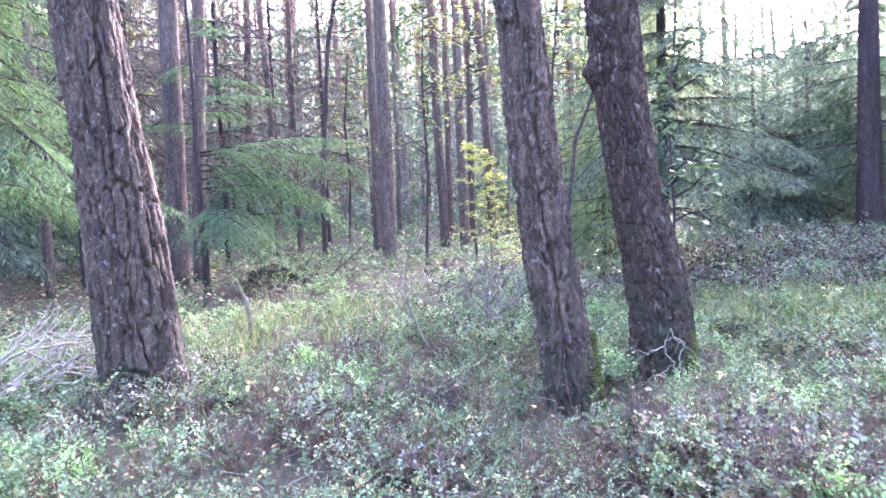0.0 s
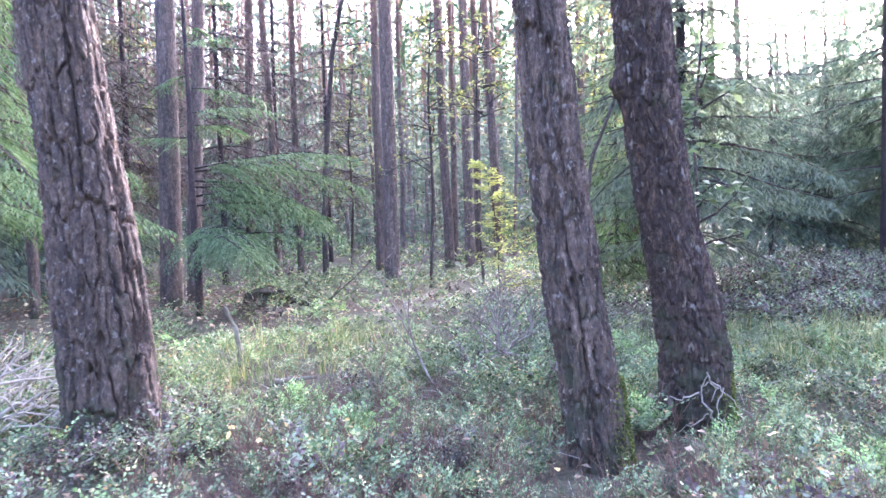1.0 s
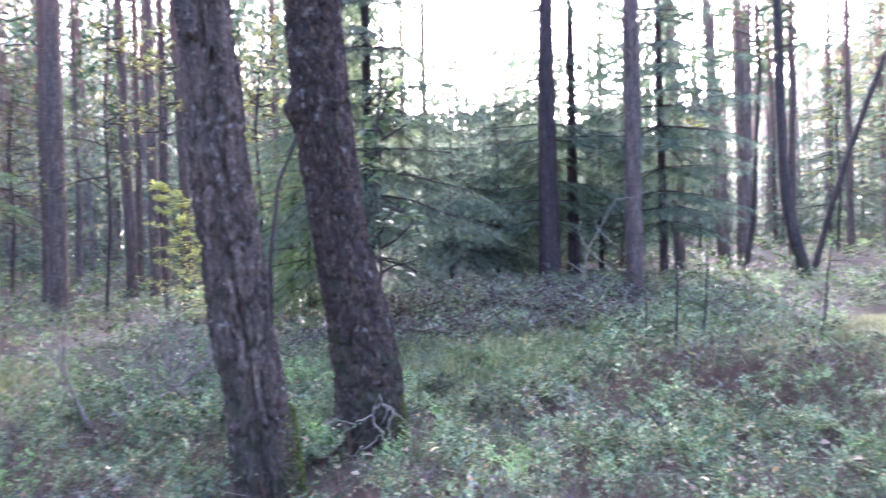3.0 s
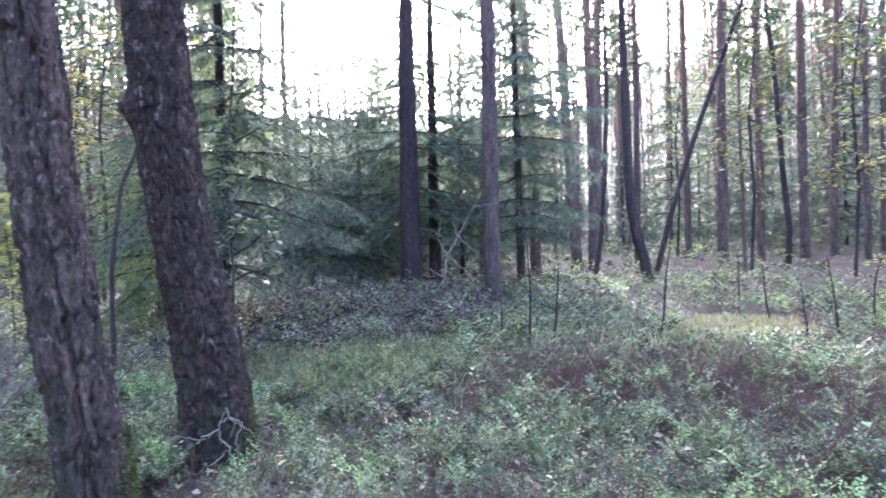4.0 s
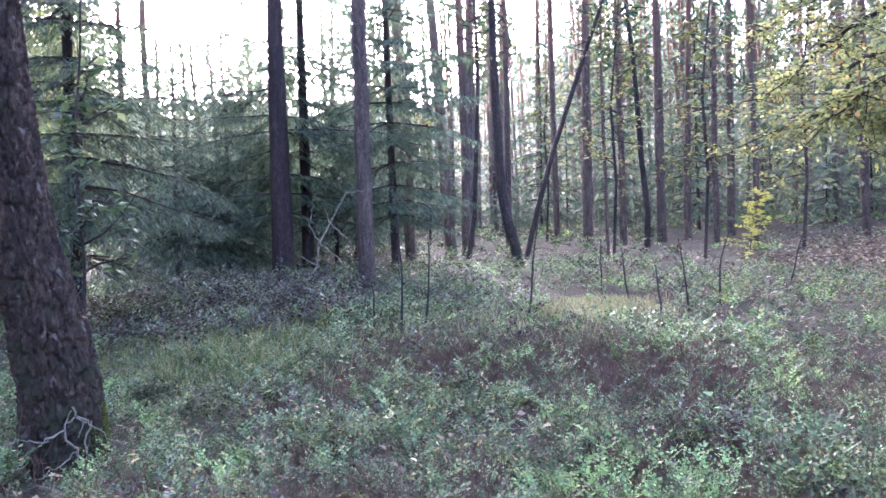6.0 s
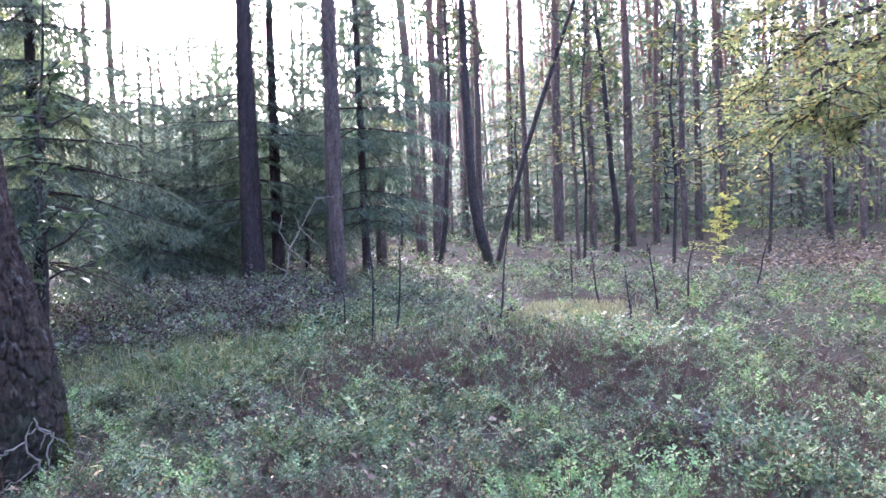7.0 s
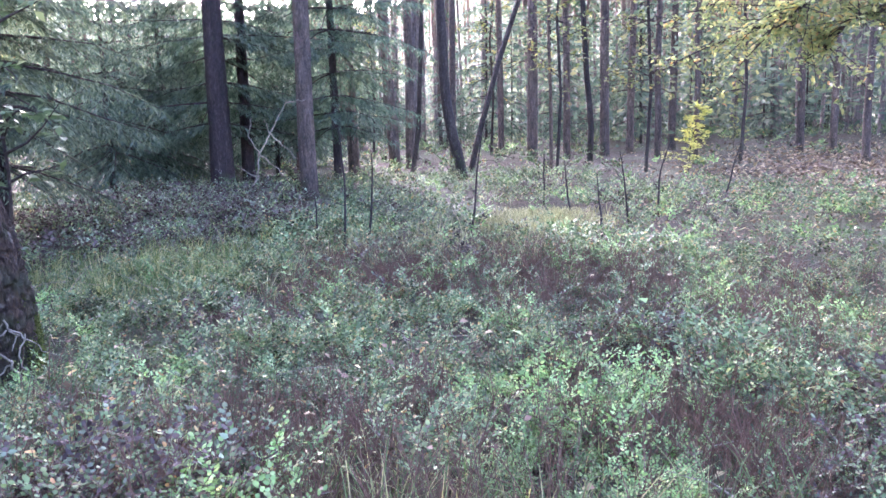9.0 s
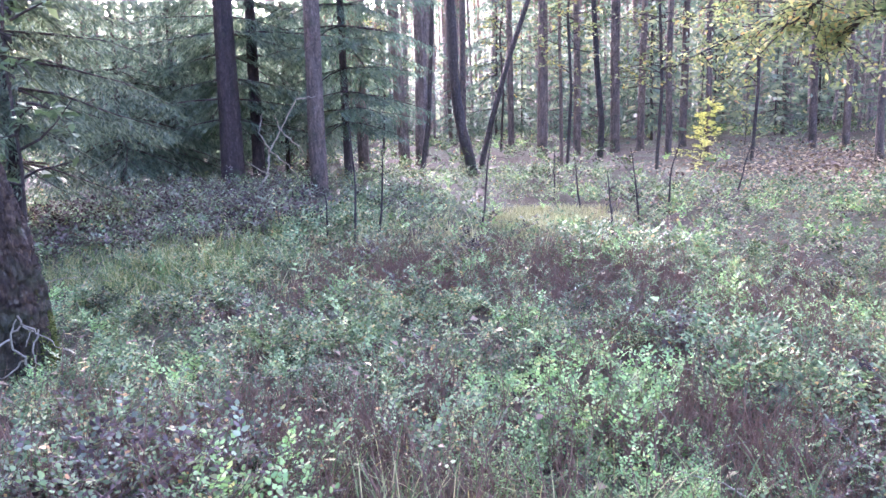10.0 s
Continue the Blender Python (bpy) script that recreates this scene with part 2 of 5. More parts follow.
M_FLOOR = forest_floor()
M_PINE = bark("pine_bark", (0.020, 0.014, 0.010), (0.088, 0.068, 0.048), (0.205, 0.172, 0.126), 0.5, lichen=(30, 0.61, (0.25, 0.235, 0.19)))
# far barks lightened in colour to stand in for haze, the second more so
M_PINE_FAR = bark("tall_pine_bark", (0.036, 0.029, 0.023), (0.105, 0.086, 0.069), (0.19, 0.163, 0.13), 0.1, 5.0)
M_PINE_HAZED = bark("haze_paled_pine_bark", (0.075, 0.068, 0.064), (0.16, 0.145, 0.135), (0.26, 0.24, 0.22), 0.1, 6.0)
M_OAK = bark("dark_mossy_bark", (0.009, 0.006, 0.004), (0.043, 0.030, 0.020), (0.13, 0.10, 0.066), 0.6, lichen=(17, 0.60, (0.20, 0.185, 0.145)))
M_SPRUCE_BARK = bark("spruce_bark", (0.014, 0.010, 0.010), (0.04, 0.03, 0.028), (0.075, 0.06, 0.055), 0.1, lichen=(30, 0.66, (0.075, 0.07, 0.06)))
M_BIRCHY = bark("thin_stem_bark", (0.015, 0.012, 0.010), (0.042, 0.034, 0.028), (0.09, 0.078, 0.063), 0.35)
M_MOSS = leaf("moss", [(0, (0.05, 0.07, 0.02)), (0.6, (0.11, 0.14, 0.04)), (1, (0.2, 0.21, 0.07))], 0.3, 0.1, 0.9)
M_SPRUCE = leaf("spruce_needles", [(0, (0.046, 0.08, 0.056)), (0.5, (0.094, 0.142, 0.098)), (1, (0.17, 0.215, 0.145))], 0.42, 0.2, 0.5, through_tint=(1.0, 1.1, 0.95))
M_SPRUCE_MID = leaf("soft_spruce_needles", [(0, (0.05, 0.08, 0.054)), (0.5, (0.10, 0.14, 0.09)), (1, (0.185, 0.22, 0.14))], 0.46, 0.2, 0.5, through_tint=(1.05, 1.1, 0.92))
M_SPRUCE_LIGHT = leaf("young_spruce_needles", [(0, (0.055, 0.105, 0.05)), (0.5, (0.105, 0.175, 0.08)), (1, (0.18, 0.25, 0.12))], 0.4, 0.18, 0.5)
M_DEADTWIGS = leaf("brown_dead_twigs", [(0, (0.07, 0.055, 0.045)), (0.5, (0.13, 0.105, 0.085)), (1, (0.19, 0.165, 0.13))], 0.35, 0.2, 0.7, through_tint=(1, 1, 1))
M_PINE_NEEDLES = leaf("pine_needles", [(0, (0.035, 0.07, 0.045)), (0.5, (0.07, 0.115, 0.07)), (1, (0.13, 0.17, 0.09))], 0.4, 0.3, 0.5)
# haze is in these colours: far needles and leaves made paler and greyer
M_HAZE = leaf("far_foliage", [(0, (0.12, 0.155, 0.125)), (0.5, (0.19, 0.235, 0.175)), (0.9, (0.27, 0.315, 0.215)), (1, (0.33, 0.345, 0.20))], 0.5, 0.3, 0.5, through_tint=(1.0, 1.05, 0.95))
# lightened greens: the hazy light among the boughs is put into the colour
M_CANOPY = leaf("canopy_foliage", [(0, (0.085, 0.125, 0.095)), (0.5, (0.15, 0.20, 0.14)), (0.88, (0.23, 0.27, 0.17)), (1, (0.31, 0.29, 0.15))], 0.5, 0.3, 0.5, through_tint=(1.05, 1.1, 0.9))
M_OAKLEAVES = leaf("oak_leaves", [(0, (0.16, 0.21, 0.11)), (0.5, (0.27, 0.315, 0.15)), (0.82, (0.42, 0.42, 0.19)), (0.95, (0.5, 0.39, 0.16)), (1, (0.38, 0.2, 0.09))], 0.58, 0.4, through_tint=(1.1, 1.15, 0.8))
M_LEAVES = leaf("green_yellow_leaves", [(0, (0.09, 0.12, 0.05)), (0.5, (0.17, 0.20, 0.08)), (0.85, (0.29, 0.285, 0.10)), (1, (0.34, 0.22, 0.07))], 0.5, 0.4)
M_BROAD = leaf("broad_sapling_leaves", [(0, (0.07, 0.12, 0.06)), (0.5, (0.13, 0.20, 0.10)), (1, (0.24, 0.30, 0.17))], 0.35, 0.55, 0.35)
M_GOLD = leaf("bright_yellow_leaves", [(0, (0.42, 0.46, 0.15)), (0.5, (0.6, 0.59, 0.2)), (1, (0.74, 0.69, 0.28))], 0.55, 0.3)
M_YELLOW = leaf("yellow_leaves", [(0, (0.17, 0.23, 0.09)), (0.5, (0.31, 0.35, 0.12)), (1, (0.48, 0.45, 0.16))], 0.55, 0.3)
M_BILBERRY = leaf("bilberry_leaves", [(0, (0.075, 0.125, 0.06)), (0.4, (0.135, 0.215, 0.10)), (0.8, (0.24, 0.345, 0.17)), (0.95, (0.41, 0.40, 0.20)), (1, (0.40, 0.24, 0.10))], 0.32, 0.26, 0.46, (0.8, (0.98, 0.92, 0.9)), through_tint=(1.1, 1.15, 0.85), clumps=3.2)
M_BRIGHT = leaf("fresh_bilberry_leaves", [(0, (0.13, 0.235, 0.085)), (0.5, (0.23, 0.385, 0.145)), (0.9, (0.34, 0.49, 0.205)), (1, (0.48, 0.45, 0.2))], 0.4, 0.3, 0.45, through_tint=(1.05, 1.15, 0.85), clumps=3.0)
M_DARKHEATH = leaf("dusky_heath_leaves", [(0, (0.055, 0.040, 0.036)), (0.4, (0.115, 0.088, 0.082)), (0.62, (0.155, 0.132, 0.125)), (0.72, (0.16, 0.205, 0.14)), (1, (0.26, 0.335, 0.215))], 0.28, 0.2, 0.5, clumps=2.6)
M_DARKSTEM = plain("dark_sapling_bark", (0.012, 0.010, 0.008), (0.045, 0.036, 0.03), 24, 0.8, 0.003)
M_TWIG = plain("heath_stems", (0.06, 0.034, 0.028), (0.17, 0.10, 0.08), 30)
M_DEADWOOD = plain("bleached_deadwood", (0.13, 0.115, 0.08), (0.33, 0.305, 0.23), 14, 0.8, 0.004)
M_BLEACHED = plain("sun_bleached_wood", (0.15, 0.132, 0.09), (0.42, 0.385, 0.29), 14, 0.75, 0.004)
M_GREYWOOD = plain("rotting_wood", (0.06, 0.055, 0.035), (0.20, 0.195, 0.13), 12, 0.9, 0.006)
M_GRASS = leaf("grass_blades", [(0, (0.07, 0.12, 0.045)), (0.5, (0.15, 0.22, 0.085)), (0.82, (0.30, 0.31, 0.14)), (1, (0.45, 0.38, 0.2))], 0.45, 0.3, 0.5)
M_STRAW = leaf("straw_grass_blades", [(0, (0.08, 0.088, 0.048)), (0.5, (0.14, 0.15, 0.085)), (1, (0.15, 0.18, 0.10))], 0.45, 0.25, 0.55)
M_LITTER = leaf("fallen_leaves", [(0, (0.11, 0.075, 0.05)), (0.5, (0.21, 0.15, 0.098)), (0.8, (0.33, 0.25, 0.15)), (1, (0.46, 0.38, 0.22))], 0.2, 0.3, 0.6)

# ---------------------------------------------------------------- ground
def ground():
    """One sheet in rings, fine near the walker and coarse towards the horizon."""
    r = np.concatenate([np.linspace(0.0, 12, 110)[1:], np.geomspace(12.2, 45, 70), np.geomspace(48, 900, 26)])
    th = np.linspace(0, 2 * np.pi, 260, endpoint=False)
    R, T = np.meshgrid(r, th, indexing="ij")
    x, y = STAND[0] + R * np.sin(T), STAND[1] + R * np.cos(T)
    z = ground_z(x, y) + 0.035 * fbm(x * 3.1, y * 3.1, 21, 3) * smooth(60, 15, R) + 0.012 * fbm(x * 11, y * 11, 31, 2) * smooth(25, 10, R)
    v = np.concatenate([[[*STAND, gz(*STAND)]], np.stack([x, y, z], -1).reshape(-1, 3)])
    n, k = len(r), len(th)
    i, j = np.meshgrid(np.arange(n - 1), np.arange(k), indexing="ij")
    f = 1 + np.stack([i * k + j, (i + 1) * k + j, (i + 1) * k + (j + 1) % k, i * k + (j + 1) % k], -1).reshape(-1, 4)
    j = np.arange(0, k, 2)
    f = np.concatenate([f, np.stack([np.zeros(len(j), int), 1 + j, 1 + (j + 1) % k, 1 + (j + 2) % k], -1)])
    ob = new("ground", to_mesh("ground", v, f, M_FLOOR))
    return tagged(ob, "mossy forest floor strewn with needles and brown leaf litter", "forest floor", kind="structure")


ground()


# ---------------------------------------------------------------- trees
def trunk_mesh(name, pts, radii, material, sides=24, ring_step=0.25, cell=0.09, depth=0.012, flare=0.25, knobs=(), seed=0, top=None, stretch=3.2, furrow=0.5):
    """A tapering stem through pts (relative to its foot), with bark plates and a flared foot; the plates stop at height `top`."""
    pts, radii = np.asarray(pts, float), np.asarray(radii, float)
    arc = np.concatenate([[0], np.cumsum(np.linalg.norm(np.diff(pts, axis=0), axis=1))])
    if top is None:
        s = np.arange(0, arc[-1], ring_step)
    else:
        s = np.concatenate([np.arange(0, top, ring_step), np.arange(top, arc[-1], 0.6)])
    s = np.append(s, arc[-1])
    # smooth interpolation of the path
    fine = np.linspace(0, arc[-1], 200)
    soft = np.stack([np.interp(fine, arc, pts[:, c]) for c in range(3)], -1)
    for _ in range(6):
        soft[1:-1] = (soft[:-2] + 2 * soft[1:-1] + soft[2:]) / 4
    c = np.stack([np.interp(s, fine, soft[:, q]) for q in range(3)], -1)
    rad = np.interp(s, arc, radii)
    a, b = rings(c)
    th = np.arange(sides) / sides * 2 * np.pi
    S, T = np.meshgrid(s, th, indexing="ij")
    r0 = float(radii[0])
    foot = 1 + flare * np.exp(-S / (r0 * 1.6)) * (1 + 0.45 * np.cos(T * 4 + seed) * np.exp(-S / r0))
    period = max(6, int(round(2 * math.pi * r0 / cell)))
    ring = np.sin(T) * 1.7, np.cos(T) * 1.7
    wob = 0.55 * fbm(S * 3.0 + ring[0], ring[1] * 1.5, seed + 50, 2)
    u = T / (2 * np.pi) * period + wob + 0.22 * vnoise(S / cell * 1.1, T * 9, seed + 52)
    v = S / (cell * stretch) + 0.45 * fbm(S * 4.0 + ring[1], ring[0] * 2.5, seed + 55, 2)
    e, rnd = plates(u, v, period, seed * 5 + 1)
    e2, rnd2 = plates(u * 2 + 0.3, v * 2.3, period * 2, seed * 5 + 9)
    crack = smooth(0.02, 0.13, e)
    fiss = smooth(0.0, 0.2, np.abs(vnoise(u * 0.55, v * 0.3, seed + 61) + 0.3 * vnoise(u * 1.7, v * 1.1, seed + 62)))
    rough = fbm(S / cell * 4.5, T / (2 * np.pi) * period * 5, seed + 70, 3)
    relief = (0.25 + 0.75 * fiss) * crack * (0.45 + 0.75 * rnd) + 0.30 * smooth(0.0, 0.12, e2) * (0.3 + 0.9 * rnd2) * crack + 0.26 * rough
    rr = rad[:, None] * foot * (1 + 0.05 * fbm(S * 1.3, T * 1.3, seed + 90, 2) * np.sin(T / 2) ** 2)
    groove = 1 - smooth(0.02, 0.2, np.abs(vnoise(u * 0.8 + 7, v * 0.30, seed + 64) + 0.25 * vnoise(u * 2.1, v * 1.3, seed + 66)))
    relief = relief - furrow * groove
    rr = rr + depth * (relief - 0.7) * np.clip(rad[:, None] / r0, 0.3, 1)
    for ks, kt, kw, kh in knobs:
        rr = rr + kh * np.exp(-((S - ks) / kw) ** 2 - (((T - kt + np.pi) % (2 * np.pi) - np.pi) / (kw / r0)) ** 2)
    P = c[:, None] + rr[..., None] * (a[:, None] * np.cos(th)[None, :, None] + b[:, None] * np.sin(th)[None, :, None])
    n, k = len(s), sides
    i, j = np.meshgrid(np.arange(n - 1), np.arange(k), indexing="ij")
    f = np.stack([i * k + j, i * k + (j + 1) % k, (i + 1) * k + (j + 1) % k, (i + 1) * k + j], -1).reshape(-1, 4)
    return to_mesh(name, P.reshape(-1, 3), f, material)


def stem_path(height, lean=(0, 0), crook=0.0, seed=0, sunk=0.25, steps=14):
    """A nearly upright stem: lean is its slope to the east and north, crook its waviness."""
    r = np.random.default_rng(seed + 100)
    z = np.linspace(-sunk, height, steps)
    wave = np.cumsum(r.normal(0, crook, (steps, 2)), axis=0)
    wave -= wave[0]
    return np.stack([lean[0] * np.clip(z, 0, None) + wave[:, 0], lean[1] * np.clip(z, 0, None) + wave[:, 1], z], -1)


def across(bearing, lean):
    """A slope to the right as seen from the walker, as east and north parts."""
    return lean * math.cos(radians(bearing)), -lean * math.sin(radians(bearing))


def pine_crown(height, start, seed, lean=(0, 0), tufts=5, blades_per=8, branches=42, spread=1.0, big=1.0):
    """Needle tufts on the boughs of a pine's upper stem: a mesh of needles and one of boughs."""
    r = np.random.default_rng(seed)
    wood, base, way = Soup(), [], []
    for i in range(branches):
        k = (i + r.random()) / branches
        z = start + (height - start) * k
        az = r.random() * 2 * np.pi
        L = spread * (0.5 + 2.0 * (1 - k) ** 0.8 * (0.3 + 0.7 * min(1, k * 5 + 0.2))) * r.uniform(0.7, 1.15)
        d = np.array([math.cos(az), math.sin(az), r.uniform(-0.05, 0.5)])
        p = wander((lean[0] * z, lean[1] * z, z), d, L, 5, 0.16, -0.03, seed * 97 + i)
        wood.tube(p[[0, 3, 5]], [0.03, 0.018, 0.008], 3)
        for t in range(tufts):
            q = p[1 + (t % 5)] + r.normal(0, 0.16, 3) * (1, 1, 0.5)
            n = blades_per
            w = unit(r.normal(0, 1, (n, 3)) + np.array([0, 0, 0.35]) + unit(d) * 0.5)
            base.append(np.repeat(q[None], n, 0) + w * 0.03)
            way.append(w)
    base, way = np.concatenate(base), np.concatenate(way)
    v, f = blades(base, way, r.normal(0, 1, way.shape), r.uniform(0.18, 0.36, len(base)) * big, r.uniform(0.04, 0.08, len(base)) * big)
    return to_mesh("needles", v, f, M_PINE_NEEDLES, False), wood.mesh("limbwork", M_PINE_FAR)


def tree_root(name, x, y, label, category, group=""):
    ob = new(name)
    ob.location = (x, y, gz(x, y))
    return tagged(ob, label, category, group)


CROWNS = [pine_crown(17.5, 9.0 + q, 300 + q) for q in (0, 1, 2)]


def dead_boughs(height, n, seed, reach=1.0):
    """Thin bare side branches low on a stem."""
    r = np.random.default_rng(seed)
    s = Soup()
    for i in range(n):
        z, az = r.uniform(1.5, height), r.random() * 6.28
        p = wander((0, 0, z), (math.cos(az), math.sin(az), r.uniform(-0.15, 0.35)), reach * r.uniform(0.3, 1.3), 6, 0.14, 0.03, seed * 31 + i)
        s.tube(p[::2], np.linspace(0.012, 0.003, len(p))[::2], 3)
        for q in range(2):
            b = p[3 + q]
            s.tube(wander(b, r.normal(0, 1, 3), reach * r.uniform(0.15, 0.4), 3, 0.2, 0.02, seed * 57 + i * 3 + q)[[0, 3]], [0.006, 0.002], 3)
    return s.mesh("dead_limbwork", M_TWIG)


def pine(bearing, dist, diam, lean=0.0, crook=0.03, height=18.0, seed=0, label="", group="pines of the wood"):
    """A tall slim pine with a bare stem, dead side boughs and a high crown."""
    x, y = polar(bearing, dist)
    root = tree_root("pine_tree", x, y, label or "tall slim pine with scaly grey-brown bark and a high crown", "tree", group)
    le = across(bearing, lean)
    pts = stem_path(height, le, crook, seed)
    radii = np.interp(pts[:, 2], [0, height * 0.5, height], [diam / 2, diam * 0.36, 0.03])
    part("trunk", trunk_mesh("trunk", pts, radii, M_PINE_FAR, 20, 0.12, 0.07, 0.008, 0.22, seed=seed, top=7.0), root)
    needles, boughs = CROWNS[seed % 3]
    for nm, me in (("crown", needles), ("limbwork", boughs)):
        c = tagged(part(nm, me, root), kind="stuff" if nm == "limbwork" else "")
        c.matrix_basis = Matrix.Translation((le[0] * 12 + pts[-4][0] - le[0] * pts[-4][2], le[1] * 12 + pts[-4][1] - le[1] * pts[-4][2], 0)) @ pose(0, 0, 0, 0, 0, seed * 77)
    tagged(part("dead_limbwork", dead_boughs(8.0, 9, seed + 900), root), kind="stuff")
    return root


def stem_through(bearing, rows):
    """Points and radii of a stem from rows of (height, step to the right, radius)."""
    rows = np.array(rows)
    e, n = across(bearing, 1.0)
    return np.stack([rows[:, 1] * e, rows[:, 1] * n, rows[:, 0]], -1), rows[:, 2]


# the three near trees
def big_pine():
    x, y = polar(-26.4, 5.9)
    root = tree_root("pine_tree", x, y, "stout leaning pine with deeply fissured grey-brown bark plates", "tree", "near trees")
    le = across(-26.4, -0.118)
    pts, radii = stem_through(-26.4, ((-0.25, -0.03, 0.33), (0.1, -0.03, 0.322), (0.8, -0.07, 0.30), (1.57, -0.125, 0.278), (2.37, -0.214, 0.245), (3.13, -0.29, 0.232), (5.0, -0.5, 0.22), (10, -1.15, 0.17), (19, -2.2, 0.03)))
    part("trunk", trunk_mesh("trunk", pts, radii, M_PINE, 210, 0.015, 0.085, 0.044, 0.05, seed=3, top=4.2, stretch=5.6, furrow=1.2), root)
    needles, boughs = CROWNS[0]
    for nm, me in (("crown", needles), ("limbwork", boughs)):
        tagged(part(nm, me, root), kind="stuff" if nm == "limbwork" else "").location = (le[0] * 13, le[1] * 13, 0)


def leaning_pine():
    x, y = polar(8.35, 4.55)
    root = tree_root("pine_tree", x, y, "leaning pine with reddish-brown fissured bark and mossy foot", "tree", "near trees")
    le = across(8.3, -0.105)
    pts, radii = stem_through(8.35, ((-0.25, 0.02, 0.19), (0.0, 0.005, 0.186), (0.45, -0.051, 0.174), (0.8, -0.104, 0.168), (1.15, -0.156, 0.168), (1.5, -0.203, 0.163), (2.19, -0.267, 0.155), (2.88, -0.318, 0.153),
                                     (5.0, -0.5, 0.145), (9, -0.9, 0.12), (17, -1.7, 0.03)))
    part("trunk", trunk_mesh("trunk", pts, radii, M_PINE, 170, 0.013, 0.068, 0.037, 0.06, seed=5, top=3.6, stretch=5.4, furrow=1.15), root)
    needles, boughs = CROWNS[1]
    for nm, me in (("crown", needles), ("limbwork", boughs)):
        tagged(part(nm, me, root), kind="stuff" if nm == "limbwork" else "").location = (le[0] * 12, le[1] * 12, 0)
    return root


def dark_tree():
    x, y = polar(16.6, 5.5)
    root = tree_root("oak_tree", x, y, "dark mossy broadleaf trunk with knobbly bark and a burr", "tree", "near trees")
    e, n = across(16.6, 1.0)
    pts, radii = stem_through(16.6, ((-0.25, -0.01, 0.25), (0.1, -0.018, 0.246), (0.55, -0.03, 0.245), (0.85, -0.07, 0.232), (1.1, -0.115, 0.215), (1.45, -0.2, 0.196), (1.9, -0.258, 0.196), (2.3, -0.298, 0.198), (2.7, -0.34, 0.203), (3.1, -0.362, 0.2),
                                     (6.0, -0.5, 0.16), (10.0, -0.7, 0.1), (14.0, -0.8, 0.03)))
    part("trunk", trunk_mesh("trunk", pts, radii, M_OAK, 170, 0.014, 0.048, 0.034, 0.05, knobs=((2.8, KNOB_SIDE, 0.10, 0.085),), seed=8, top=3.8), root)
    leafy_crown(root, 5.0, 14.0, 1.8, 60, 16, 0.07, M_LEAVES, 11, tuple(np.array([e, n]) * -0.06))
    return root


KNOB_SIDE = radians(2)


def leafy_crown(root, z0, z1, reach, branches, leaves, size, material, seed, lean=(0, 0), name="crown", limb=0.03, droop=0.02, az_range=None, wood=None):
    """Branches with broad leaves between two heights."""
    r = np.random.default_rng(seed)
    w, base, way, sid = Soup(), [], [], []
    for i in range(branches):
        z = r.uniform(z0, z1)
        az = r.random() * 6.283 if az_range is None else r.uniform(*az_range)
        L = reach * r.uniform(0.45, 1.0) * (1 - 0.5 * (z - z0) / max(z1 - z0, 0.1))
        p = wander((lean[0] * z, lean[1] * z, z), (math.cos(az), math.sin(az), r.uniform(-0.05, 0.6)), L, 7, 0.18, droop, seed * 131 + i)
        w.tube(p[[0, 2, 4, 7]], np.linspace(limb, 0.004, 4), 4)
        for s in range(4):
            q = wander(p[3 + s], r.normal(0, 1, 3) * (1, 1, 0.4), L * 0.32, 4, 0.2, droop, seed * 77 + i * 5 + s)
            w.tube(q[[0, 2, 4]], np.linspace(limb * 0.3, 0.002, 3), 3)
            m = max(1, leaves // 4)
            k = r.random(m) * 3.99
            o = q[k.astype(int)] * (1 - k % 1)[:, None] + q[np.minimum(k.astype(int) + 1, 4)] * (k % 1)[:, None]
            base.append(o)
            d = unit(r.normal(0, 1, (m, 3)) * (1, 1, 0.45))
            way.append(d)
            sid.append(np.cross(d, [0, 0, 1]) + r.normal(0, 0.3, (m, 3)))
    base, way, sid = np.concatenate(base), np.concatenate(way), np.concatenate(sid)
    v, f = blades(base, way, sid, size * r.uniform(0.6, 1.2, len(base)), size * 0.62 * r.uniform(0.7, 1.2, len(base)), 0.12, 0.1)
    part(name, to_mesh(name, v, f, material, False), root)
    tagged(part("branchwork", w.mesh("branchwork", wood or M_BIRCHY), root), kind="stuff")


def moss_on(root, radius, z1, az, width, n, seed, lean=(0.0, 0.0)):
    """Tiny moss leaves on one side of a trunk's foot."""
    r = np.random.default_rng(seed)
    z = z1 * r.random(n) ** 1.6
    a = radians(az) + r.normal(0, radians(width), n) * (1 - 0.5 * z / z1)
    keep = fbm(a * 3.0, z * 6.0, seed, 3) > -0.15
    a, z = a[keep], z[keep]
    out = np.stack([np.cos(a), np.sin(a), np.zeros(len(a))], -1)
    rad = radius * (1.0 + 0.16 * np.exp(-(z + 0.25) / (radius * 1.6))) + 0.012
    p = out * rad[:, None] + np.stack([lean[0] * z, lean[1] * z, z], -1)
    way = unit(out * 0.8 + r.normal(0, 0.6, p.shape))
    v, f = blades(p - way * 0.008, way, r.normal(0, 1, p.shape), r.uniform(0.016, 0.034, len(p)), r.uniform(0.007, 0.014, len(p)))
    tagged(part("moss", to_mesh("moss", v, f, M_MOSS, False), root, "yellow-green moss on the foot of the trunk"), kind="stuff")


big_pine()
moss_on(leaning_pine(), 0.186, 0.55, -15, 32, 3000, 71, across(8.3, -0.115))
moss_on(dark_tree(), 0.238, 0.62, -12, 34, 5000, 72, across(16.6, -0.085))

